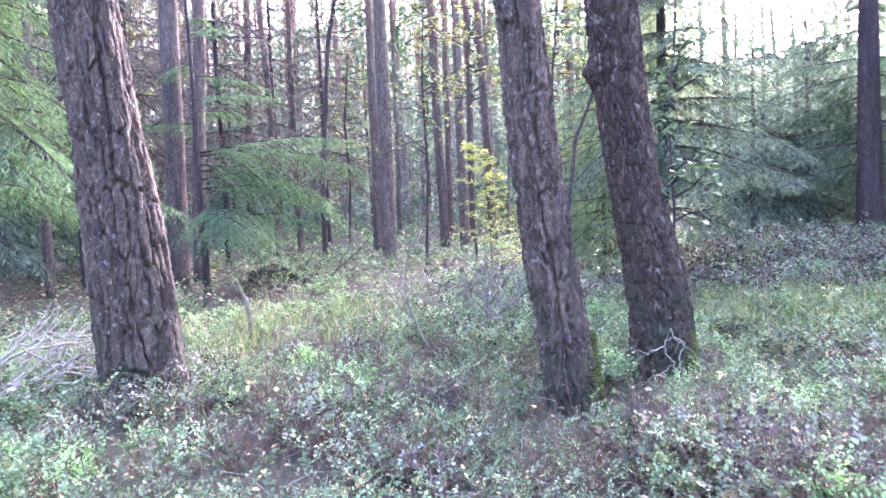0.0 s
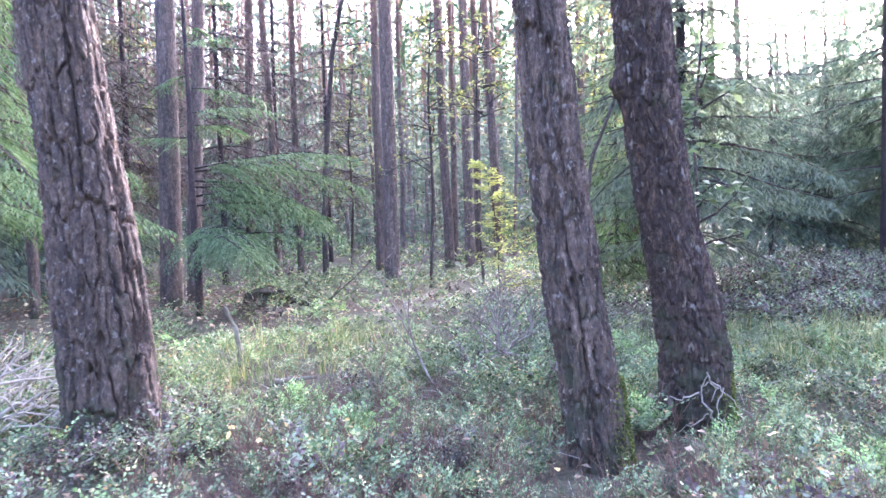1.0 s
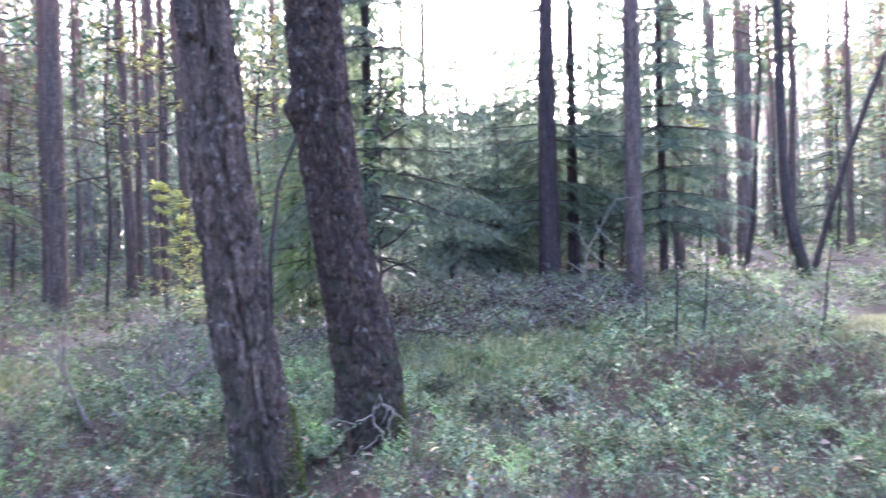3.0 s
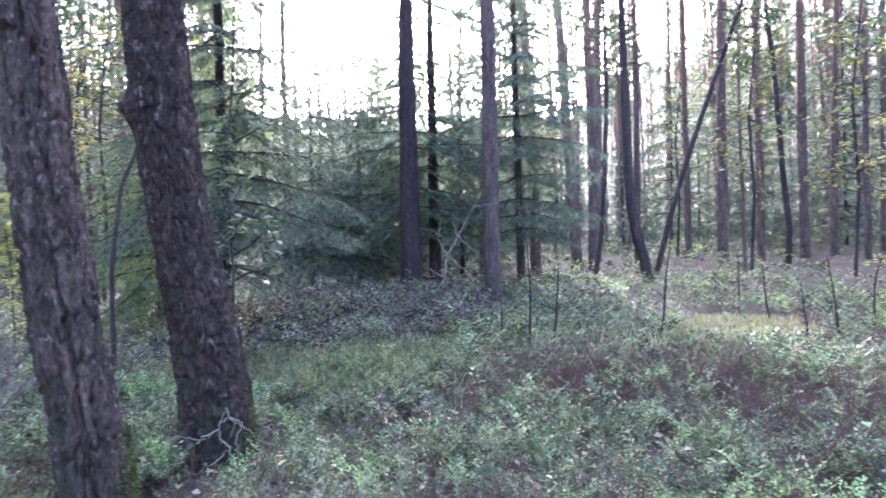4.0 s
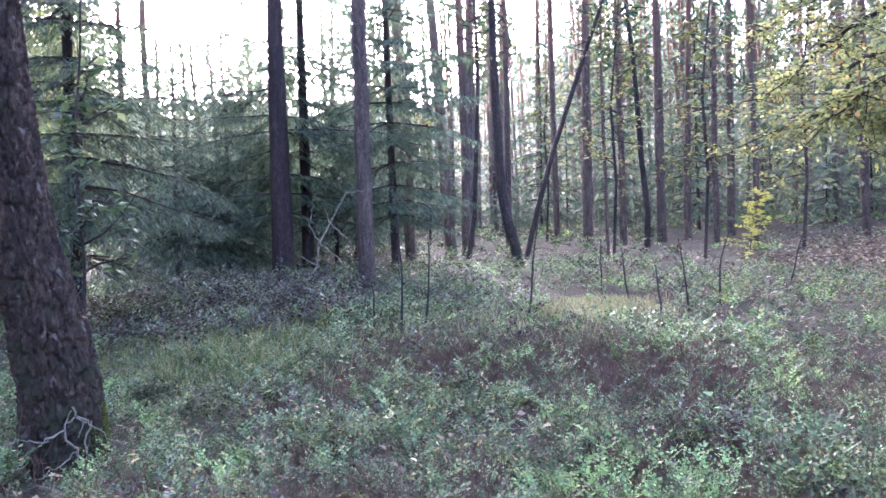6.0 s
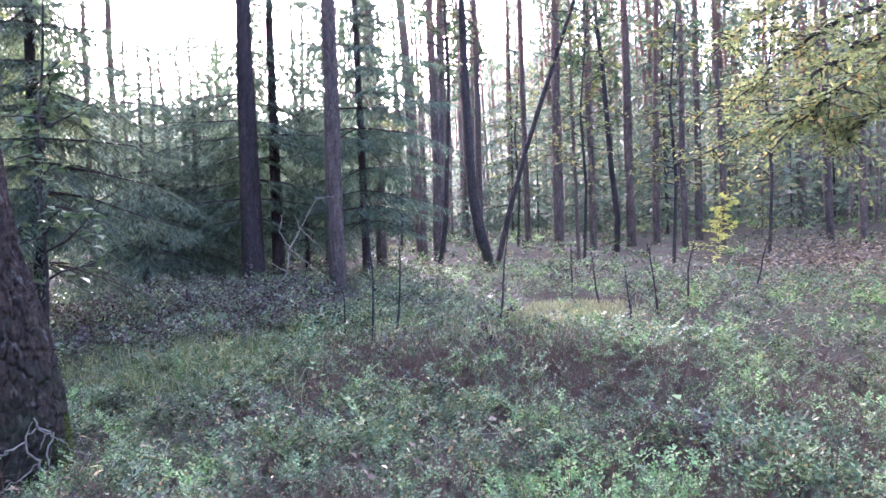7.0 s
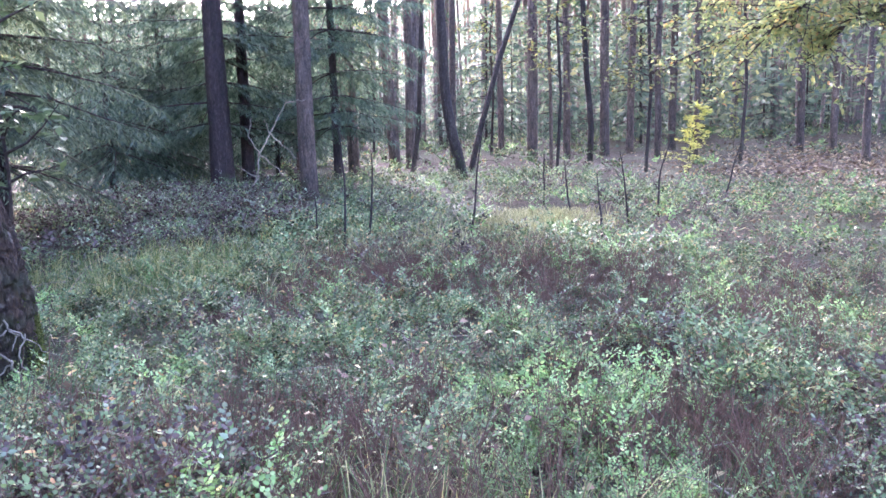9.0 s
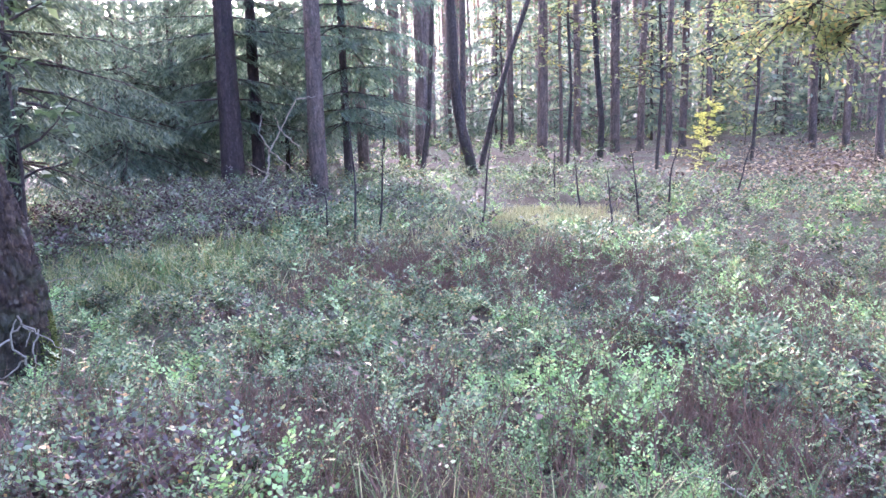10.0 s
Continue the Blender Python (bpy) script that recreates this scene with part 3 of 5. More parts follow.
# bearing, distance, diameter, lean to the right, waviness
LEFT_PINES = [
    (-29.0, 14.0, 0.18, -0.045, 0.04), (-24.9, 17.5, 0.21, 0.0, 0.02), (-20.4, 13.9, 0.38, 0.02, 0.015), (-18.7, 14.9, 0.28, 0.045, 0.02),
    (-14.4, 19.0, 0.23, 0.02, 0.02), (-12.2, 20.0, 0.20, -0.03, 0.03), (-10.5, 21.0, 0.18, 0.0, 0.02), (-4.5, 20.5, 0.26, 0.0, 0.02),
    (-3.9, 16.0, 0.34, 0.0, 0.012), (0.9, 20.5, 0.28, -0.03, 0.02), (1.5, 23.0, 0.2, 0.0, 0.02), (2.4, 18.6, 0.27, 0.0, 0.012),
    (3.1, 19.6, 0.2, 0.0, 0.015), (4.8, 21.0, 0.26, -0.035, 0.02), (11.3, 19.0, 0.2, -0.01, 0.02), (14.7, 14.2, 0.28, -0.02, 0.02),
]
RIGHT_PINES = [
    (38.1, 14.2, 0.32, 0.005, 0.012), (41.5, 19.0, 0.29, -0.03, 0.02), (44.7, 21.0, 0.33, -0.06, 0.02), (45.8, 22.0, 0.28, 0.0, 0.02),
    (49.1, 22.5, 0.21, 0.0, 0.015), (52.8, 26.0, 0.22, 0.0, 0.02), (55.1, 24.0, 0.34, 0.01, 0.015), (57.7, 25.0, 0.24, 0.0, 0.015),
    (60.5, 25.0, 0.31, -0.01, 0.02), (62.3, 26.0, 0.25, 0.02, 0.015), (64.3, 24.0, 0.2, 0.0, 0.02), (65.3, 27.0, 0.26, 0.01, 0.02),
    (67.0, 30.0, 0.22, 0.0, 0.02), (73.8, 25.0, 0.23, 0.0, 0.02), (75.8, 24.0, 0.2, 0.01, 0.02), (22.6, 25.0, 0.25, 0.0, 0.02),
    (20.9, 27.0, 0.2, 0.0, 0.02),
]
for q, (b, d, w, le, cr) in enumerate(LEFT_PINES + RIGHT_PINES):
    pine(b, d, w, le, cr, 17 + (q * 7 % 5) * 0.6, q + 1)


def bare_pole(bearing, dist, height, diam, lean, seed):
    """A slim dying pine without a crown: stem and bare side boughs."""
    x, y = polar(bearing, dist)
    root = tree_root("pine_tree", x, y, "slim dead pine with bare side boughs", "tree", "dead pines")
    pts = stem_path(height, across(bearing, lean), 0.04, seed)
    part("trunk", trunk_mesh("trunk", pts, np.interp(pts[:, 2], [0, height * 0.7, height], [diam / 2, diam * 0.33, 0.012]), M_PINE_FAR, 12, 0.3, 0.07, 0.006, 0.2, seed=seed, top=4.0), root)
    tagged(part("dead_limbwork", dead_boughs(height * 0.95, 16, seed, 1.3), root), kind="stuff")


for q, (b, d, h, w, le) in enumerate(((24.9, 27.0, 8.6, 0.16, 0.0), (26.5, 26.0, 8.0, 0.20, -0.02), (27.5, 30.0, 9.0, 0.2, 0.0), (28.3, 31.0, 8.5, 0.17, 0.01), (29.2, 28.0, 7.6, 0.15, 0.0), (35.3, 27.0, 10.5, 0.2, 0.0), (36.2, 24.0, 11.0, 0.16, -0.01), (23.2, 30.0, 10.5, 0.18, 0.0))):
    bare_pole(b, d, h, w, le, 1400 + q)


# ---------------------------------------------------------------- spruces
def spruce_branch(s_needles, s_wood, start, az, length, rise, droop, density, seed, twig=0.085):
    """A flat hanging spray of a spruce: main axis, side shoots and their needle-clad twigs."""
    r = np.random.default_rng(seed)
    d = np.array([math.cos(az), math.sin(az), rise])
    steps = 9
    p = wander(start, d, length, steps, 0.06, droop, seed)
    s_wood.tube(p[::3], np.linspace(0.011 + 0.006 * length, 0.003, 4), 3)
    base, way, size = [], [], []
    n = max(6, int(length * density))
    for i in range(n):
        k = (0.04 + 0.96 * (i + r.random()) / n) * steps
        j = min(int(k), steps - 1)
        o = p[j] + (p[j + 1] - p[j]) * (k - j)
        ax = unit(p[j + 1] - p[j])
        lat = unit(np.cross(ax, [0, 0, 1])) * (1 if i % 2 else -1)
        L = length * (0.32 * (1 - k / steps) + 0.12) * r.uniform(0.7, 1.2)
        m = max(4, int(L / (twig * 0.34)))
        t = (np.arange(m) + r.random(m)) / m
        shoot = unit(lat * 0.9 + ax * 0.8 + np.array([0, 0, -0.12 + r.normal(0, 0.1)]))
        q = o + shoot * (t * L)[:, None] + np.array([0, 0, -1.0]) * ((t ** 2) * L * (0.25 + droop * 3.0))[:, None]
        side = unit(np.cross(shoot, [0, 0, 1])) * np.where(np.arange(m) % 2, 1, -1)[:, None]
        base.append(q)
        way.append(unit(shoot + side * 0.55 + np.array([0, 0, -1.0]) * (0.2 + 0.5 * t)[:, None] + r.normal(0, 0.14, (m, 3))))
        size.append(1.3 - 0.5 * t)
    base, way, size = np.concatenate(base), np.concatenate(way), np.concatenate(size)
    ln = twig * size * r.uniform(0.8, 1.3, len(base))
    v, f = blades(base, way, np.cross(way, [0, 0, 1]) + r.normal(0, 0.35, way.shape), ln, twig * 0.2 * r.uniform(0.7, 1.2, len(base)), 0.05, 0.12)
    s_needles.add(v, f)


def spruce(x, y, height, reach, diam, low, whorls, per, seed, label, material=None, density=15, droop=0.05, twig=0.1, az_keep=None, bare=0.0, lean=(0, 0)):
    """A spruce: straight stem, whorls of hanging boughs from `low` up to the tip."""
    r = np.random.default_rng(seed)
    root = tree_root("spruce_tree", x, y, label, "tree", "spruces")
    pts = stem_path(height, lean, 0.01, seed)
    part("trunk", trunk_mesh("trunk", pts, np.interp(pts[:, 2], [0, height], [diam / 2, 0.015]), M_SPRUCE_BARK, 18 if diam > 0.13 else 9, 0.12 if diam > 0.13 else 0.4, 0.05, 0.006, 0.2, seed=seed, top=7.0), root)
    nd, wd = Soup(), Soup()
    for i in range(whorls):
        k = (i + r.random() * 0.6) / whorls
        z = low + (height - low) * k ** 1.05
        L = reach * (1 - k) ** 0.75 * (0.55 + 0.45 * smooth(0, 0.12, k)) + 0.15
        for j in range(per):
            az = (j + r.random() * 0.8) / per * 6.283 + i
            if az_keep is not None and math.cos(az - az_keep) < -0.3:
                continue
            spruce_branch(nd, wd, (lean[0] * z, lean[1] * z, z), az, float(L) * r.uniform(0.7, 1.1), 0.12 - 0.25 * (1 - k), droop, density, seed * 1000 + i * 20 + j, twig)
    part("crown", nd.mesh("crown", material or M_SPRUCE, False), root)
    tagged(part("limbwork", wd.mesh("limbwork", M_SPRUCE_BARK), root), kind="stuff")
    return root


def spruce_at(bearing, dist, *a, **k):
    x, y = polar(bearing, dist)
    return spruce(x, y, *a, **k)


def hanging_spruce():
    """A half-shaded spruce whose long boughs hang out to one side: (height, direction in degrees, length, droop)."""
    x, y = polar(-18.6, 12.8)
    root = tree_root("spruce_tree", x, y, "shaded spruce with long light-green boughs hanging to one side", "tree", "spruces")
    pts = stem_path(6.5, (0.0, 0.0), 0.015, 46)
    part("trunk", trunk_mesh("trunk", pts, np.interp(pts[:, 2], [0, 6.5], [0.07, 0.01]), M_SPRUCE_BARK, 14, 0.12, 0.05, 0.006, 0.2, seed=46, top=6.0), root)
    rows = ((2.4, 4, 2.6, 0.02), (2.35, 12, 2.8, 0.07), (2.2, -4, 2.7, 0.085), (2.1, 20, 2.3, 0.07), (1.95, -16, 2.2, 0.08), (1.8, 8, 2.2, 0.08),
            (1.4, -42, 2.2, 0.07), (1.35, -58, 2.0, 0.08), (1.3, -28, 2.0, 0.07), (1.25, -50, 2.4, 0.06), (1.1, -38, 1.8, 0.08),
            (2.9, 150, 1.2, 0.05), (3.1, 60, 1.3, 0.05), (3.3, -20, 1.5, 0.05), (3.7, 20, 1.2, 0.05), (3.9, 140, 1.0, 0.05), (4.4, -40, 0.9, 0.05), (4.7, 80, 0.8, 0.05), (5.2, 0, 0.6, 0.05), (5.5, 200, 0.5, 0.05))
    for q, (z, az, L, dr) in enumerate(rows):
        nd, wd = Soup(), Soup()
        spruce_branch(nd, wd, (0, 0, z), radians(az), L, 0.16, dr, 26, 4600 + q, 0.085)
        bough = part("bough", wd.mesh("bough", M_SPRUCE_BARK), root)
        tagged(part("needle_spray", nd.mesh("needle_spray", M_SPRUCE_LIGHT, False), bough), kind="stuff")


# the sun-side group
spruce_at(31.8, 16.5, 15, 3.0, 0.50, 1.3, 28, 6, 41, "dark stout spruce with tiers of hanging boughs", twig=0.12, density=18, droop=0.022, az_keep=radians(58))
spruce_at(33.7, 17.4, 12, 2.3, 0.30, 1.3, 20, 5, 42, "slender dark spruce beside a stouter trunk", twig=0.12, density=15, droop=0.022, az_keep=radians(56))
spruce_at(40.3, 17.0, 13, 2.4, 0.20, 1.2, 26, 6, 43, "dark spruce with feathery tiered boughs behind a bare trunk", twig=0.12, density=16, droop=0.022)
spruce_at(17.7, 11.3, 14, 2.2, 0.17, 1.1, 36, 6, 44, "young spruce with soft drooping green boughs", M_SPRUCE_MID, twig=0.11, density=18, droop=0.025)
spruce_at(13.2, 13.2, 4.2, 1.7, 0.09, 0.5, 14, 6, 45, "young spruce with soft green boughs among trunks", M_SPRUCE_LIGHT, twig=0.11, density=16)
spruce_at(24.4, 17.5, 5.7, 2.3, 0.14, 0.6, 17, 6, 51, "young dusky spruce in the sun-side thicket", twig=0.14, density=11)
spruce_at(28.0, 19.0, 6.2, 2.5, 0.14, 0.6, 17, 6, 52, "young dusky spruce in the sun-side thicket", twig=0.14, density=11)
spruce_at(35.8, 20.5, 6.5, 2.2, 0.14, 0.8, 14, 6, 54, "young dusky spruce in the sun-side thicket", twig=0.15, density=10)
spruce_at(30.5, 23.0, 6.8, 2.4, 0.14, 0.5, 13, 6, 56, "young dusky spruce in the sun-side thicket", twig=0.17, density=8)
spruce_at(33.0, 25.0, 3.8, 2.4, 0.12, 0.4, 12, 6, 58, "young dusky spruce in the sun-side thicket", twig=0.18, density=8)
spruce_at(37.5, 24.0, 4.4, 2.4, 0.12, 0.4, 12, 6, 59, "young dusky spruce in the sun-side thicket", twig=0.18, density=8)
spruce_at(-26.5, 15.5, 12, 2.3, 0.17, 2.6, 17, 6, 57, "half-dead spruce with bare brown drooping twigs", M_DEADTWIGS, twig=0.13, density=8)
for q, (b, d, h) in enumerate(((-22.6, 17.5, 12.0), (-16.2, 18.0, 11.0), (-12.0, 21.5, 12.0), (-19.0, 24.0, 13.0), (-8.0, 25.0, 12.0), (-31.0, 19.0, 12.0))):
    spruce_at(b, d, h, 2.3, 0.16, 2.0, 16, 6, 150 + q, "half-dead spruce with bare brown drooping twigs", M_DEADTWIGS, twig=0.15, density=7)
for q, (b, d, h) in enumerate(((-33.0, 15.5, 7.0), (-29.6, 18.0, 8.0), (-24.2, 20.0, 7.5), (-37.0, 13.5, 7.0), (-15.0, 26.0, 8.0))):
    spruce_at(b, d, h, 2.2, 0.14, 0.7, 15, 6, 170 + q, "young spruce in the shade of the wood", twig=0.16, density=9)
# the hanging green boughs beside the pines, and the one at the edge of the clearing
hanging_spruce()
spruce_at(-34.5, 9.6, 8, 2.3, 0.16, 1.7, 14, 6, 47, "bright green young spruce with drooping boughs", M_SPRUCE_LIGHT, 20, 0.06, 0.09)
spruce_at(-26.0, 22.0, 9, 2.2, 0.16, 1.5, 13, 5, 48, "distant young spruce under the pines", twig=0.16, density=9)

# ---------------------------------------------------------------- wood in the distance
def far_wood():
    """The rest of the pine wood: copies of a few grown pines, spaced out by chance."""
    protos = []
    for q in range(4):
        root = tree_root("pine_tree", 0, 0, "slim pine standing in the depth of the wood", "tree", "pines of the wood")
        h = 16.5 + q
        pts = stem_path(h, ((q - 1.5) * 0.008, 0.0), 0.035, 60 + q)
        part("trunk", trunk_mesh("trunk", pts, np.interp(pts[:, 2], [0, h], [0.12, 0.03]), M_PINE_HAZED if q % 2 else M_PINE_FAR, 9, 0.5, 0.09, 0.006, 0.2, seed=60 + q, top=1.0), root)
        needles, boughs = pine_crown(h, 4.2 + q * 0.9, 500 + q, tufts=5, blades_per=5, branches=36, big=1.8)
        part("crown", needles, root)
        tagged(part("limbwork", boughs, root), kind="stuff")
        tagged(part("dead_limbwork", dead_boughs(8.0, 7, 960 + q), root), kind="stuff")
        protos.append(root)
    r = np.random.default_rng(5)
    placed = [polar(b, d) for b, d, *_ in LEFT_PINES + RIGHT_PINES]
    used = 0
    for _ in range(6000):
        if used >= 290:
            break
        b, d = r.uniform(-62, 108), math.sqrt(r.uniform(20 ** 2, 64 ** 2))
        if 22 < b < 37 and (d < 48 or r.random() < 0.7):
            continue
        if (43 < b < 54 or 18 < b < 22) and r.random() < 0.55:
            continue
        x, y = polar(b, d)
        if min((x - p) ** 2 + (y - q) ** 2 for p, q in placed) < 1.5 ** 2:
            continue
        placed.append((x, y))
        s = r.uniform(0.55, 1.1)
        m = pose(x, y, gz(x, y), r.normal(0, 1.2), r.normal(0, 1.2), r.uniform(0, 360)) @ Matrix.Diagonal((s, s, r.uniform(0.85, 1.1), 1))
        if used < 4:
            protos[used].matrix_basis = m
        else:
            copy_thing(protos[used % 4], m)
        used += 1
    # unseen pines added behind the walker to screen the light from there
    for _ in range(30):
        b, d = r.uniform(120, 290), r.uniform(11, 30)
        x, y = polar(b, d)
        copy_thing(protos[_ % 4], pose(x, y, gz(x, y), 0, 0, r.uniform(0, 360)))


far_wood()


def young_spruces():
    """Small shaded spruces under the pines, copies of two."""
    r = np.random.default_rng(17)
    protos = [spruce(0, 0, 5.5 + 2 * q, 1.7 + 0.3 * q, 0.11, 0.5, 11, 5, 81 + q, "young spruce in the shade of the wood", twig=0.20, density=8) for q in (0, 1)]
    n = 0
    for _ in range(400):
        b, d = r.uniform(-45, 90), math.sqrt(r.uniform(21 ** 2, 44 ** 2))
        if (20 < b < 56 and d < 30) or n >= 46 or (62 < b and d < 30):
            continue
        x, y = polar(b, d)
        s = r.uniform(0.6, 1.25)
        m = pose(x, y, gz(x, y), 0, 0, r.uniform(0, 360)) @ Matrix.Diagonal((s, s, s, 1))
        if n < 2:
            protos[n].matrix_basis = m
        else:
            copy_thing(protos[n % 2], m)
        n += 1


young_spruces()


def distant_wood():
    """The edge of sight: thin stems and foliage past the last single trees, haze in their colours."""
    r = np.random.default_rng(23)
    stems = Soup()
    for _ in range(1700):
        b, d = r.uniform(-75, 120), r.uniform(33, 95)
        if (21 < b < 37 and r.random() < 0.8) or (d < 46 and 12 < b < 40):
            continue
        x, y = polar(b, d)
        w, z = r.uniform(0.05, 0.14), gz(x, y)
        le = r.normal(0, 0.35, 2)
        stems.tube(np.array([[x, y, z - 0.3], [x + le[0] * 0.4, y + le[1] * 0.4, z + 8], [x + le[0], y + le[1], z + 17]]), [w, w * 0.8, 0.03], 5)
    tagged(new("distant_stems", stems.mesh("distant_stems", M_PINE_HAZED)), "thin pine stems at the edge of sight", "far wood", kind="stuff")
    n = 125000
    b, d = np.where(r.random(n) < 0.36, r.uniform(-45, 14, n), r.uniform(-70, 115, n)), r.uniform(42, 95, n)
    clump = fbm(b * 0.35, d * 0.06, 61, 3)
    z = np.where(r.random(n) < 0.4, r.uniform(0.0, 6.0, n), r.uniform(3.0, 19, n))
    low = r.random(n) < 0.16
    b, z = np.where(low, r.uniform(13, 40, n), b), np.where(low, r.uniform(0, 10, n), z)
    clump = fbm(b * 0.35, d * 0.06, 61, 3)
    open_sky = smooth(19, 24, b) * (1 - smooth(35, 40, b))
    half = smooth(41, 44, b) * (1 - smooth(52, 56, b))
    keep = (clump + 0.25 * fbm(b * 1.4, z * 0.5, 66, 3)) > np.where(z < 6, -0.7, np.where(z < 12, -0.4, np.where((b < 14) | (b > 53), -0.32, -0.15)))
    keep &= (z < 19 - 8.5 * open_sky * (0.85 + 0.4 * clump)) & ((z < 11) | (r.random(n) > 0.7 * half))
    b, d, z = b[keep], d[keep], z[keep]
    a = np.radians(b)
    x, y = STAND[0] + d * np.sin(a), STAND[1] + d * np.cos(a)
    p = np.stack([x, y, ground_z(x, y) + z], -1)
    way = unit(r.normal(0, 1, p.shape) * (1, 1, 0.6))
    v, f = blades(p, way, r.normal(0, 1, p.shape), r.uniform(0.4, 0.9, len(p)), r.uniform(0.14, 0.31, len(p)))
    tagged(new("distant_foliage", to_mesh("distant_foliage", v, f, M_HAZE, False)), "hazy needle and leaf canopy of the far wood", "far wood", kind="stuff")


distant_wood()


def canopy():
    """Boughs of the standing wood between the single pines and the skyline, in tufted clumps."""
    r = np.random.default_rng(29)
    n = 10500
    pick = r.random(n)
    b = np.where(pick < 0.14, r.uniform(3, 19, n), np.where(pick < 0.46, r.uniform(-52, 13, n), np.where(pick < 0.9, r.uniform(53, 100, n), r.uniform(13, 53, n))))
    d = np.sqrt(r.uniform(25 ** 2, 60 ** 2, n))
    low = r.random(n) < np.where(b < 13, 0.46, 0.32)
    z = np.where(low, r.uniform(0.4, 5.0, n), r.uniform(4.0, 21.0, n))
    gap = (b > 19) & (b < 38)
    half = (b > 40) & (b < 53)
    keep = (fbm(b * 0.22, z * 0.16, 68, 3) > -0.42) & ~(gap & (z > 5.5 + 2.5 * fbm(b, b * 0, 69, 2))) & ~(half & (z > 4) & (r.random(n) < 0.5))
    b, d, z = b[keep], d[keep], z[keep]
    a = np.radians(b)
    x, y = STAND[0] + d * np.sin(a), STAND[1] + d * np.cos(a)
    c = np.stack([x, y, ground_z(x, y) + z], -1)
    m = 13
    p = np.repeat(c, m, 0) + r.normal(0, 1, (len(c) * m, 3)) * (0.62, 0.62, 0.24)
    way = unit(r.normal(0, 1, p.shape) * (1, 1, 0.5))
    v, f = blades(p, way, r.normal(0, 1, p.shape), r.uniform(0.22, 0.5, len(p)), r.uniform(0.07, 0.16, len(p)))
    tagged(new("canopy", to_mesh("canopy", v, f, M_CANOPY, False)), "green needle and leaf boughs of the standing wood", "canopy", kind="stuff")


canopy()


def far_treeline():
    """The wooded skyline past the last stems: one ragged band of foliage all round."""
    b = np.arange(-180, 180, 0.25)
    low_sun = smooth(16, 23, b) * (1 - smooth(36, 44, b))
    top = (19.5 + 4.0 * smooth(48, 56, b) + 4.0 * (1 - smooth(4, 14, b)) - 2.0 * low_sun) * (1 + 0.30 * fbm(b * 0.3, b * 0, 91, 4)) + 1.6 * vnoise(b * 2.4, b * 0, 92)
    rows = np.linspace(0, 1, 9)
    B, K = np.meshgrid(np.radians(b), rows, indexing="ij")
    R = 108 + 5 * fbm(B * 30, K * 5, 93, 3)
    x, y = STAND[0] + R * np.sin(B), STAND[1] + R * np.cos(B)
    z = ground_z(x, y) - 0.5 + K * top[:, None]
    n, k = len(b), len(rows)
    i, j = np.meshgrid(np.arange(n), np.arange(k - 1), indexing="ij")
    f = np.stack([i * k + j, (i + 1) % n * k + j, (i + 1) % n * k + j + 1, i * k + j + 1], -1).reshape(-1, 4)
    m, nt, p, out = nodes_of("skyline_foliage")
    # pale grey-green: the haze of distance is put into this colour
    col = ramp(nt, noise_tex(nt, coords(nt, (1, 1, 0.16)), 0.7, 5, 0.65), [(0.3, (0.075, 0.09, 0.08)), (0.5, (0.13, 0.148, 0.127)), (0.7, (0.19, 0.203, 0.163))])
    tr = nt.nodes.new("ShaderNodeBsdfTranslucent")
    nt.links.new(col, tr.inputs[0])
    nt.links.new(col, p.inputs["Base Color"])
    p.inputs["Roughness"].default_value, p.inputs["Specular IOR Level"].default_value = 1.0, 0.0
    ms = nt.nodes.new("ShaderNodeMixShader")
    nt.links.new(p.outputs[0], ms.inputs[1])
    nt.links.new(tr.outputs[0], ms.inputs[2])
    nt.links.new(ms.outputs[0], out.inputs[0])
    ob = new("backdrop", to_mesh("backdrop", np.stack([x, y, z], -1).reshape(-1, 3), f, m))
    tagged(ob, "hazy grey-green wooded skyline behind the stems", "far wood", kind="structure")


far_treeline()


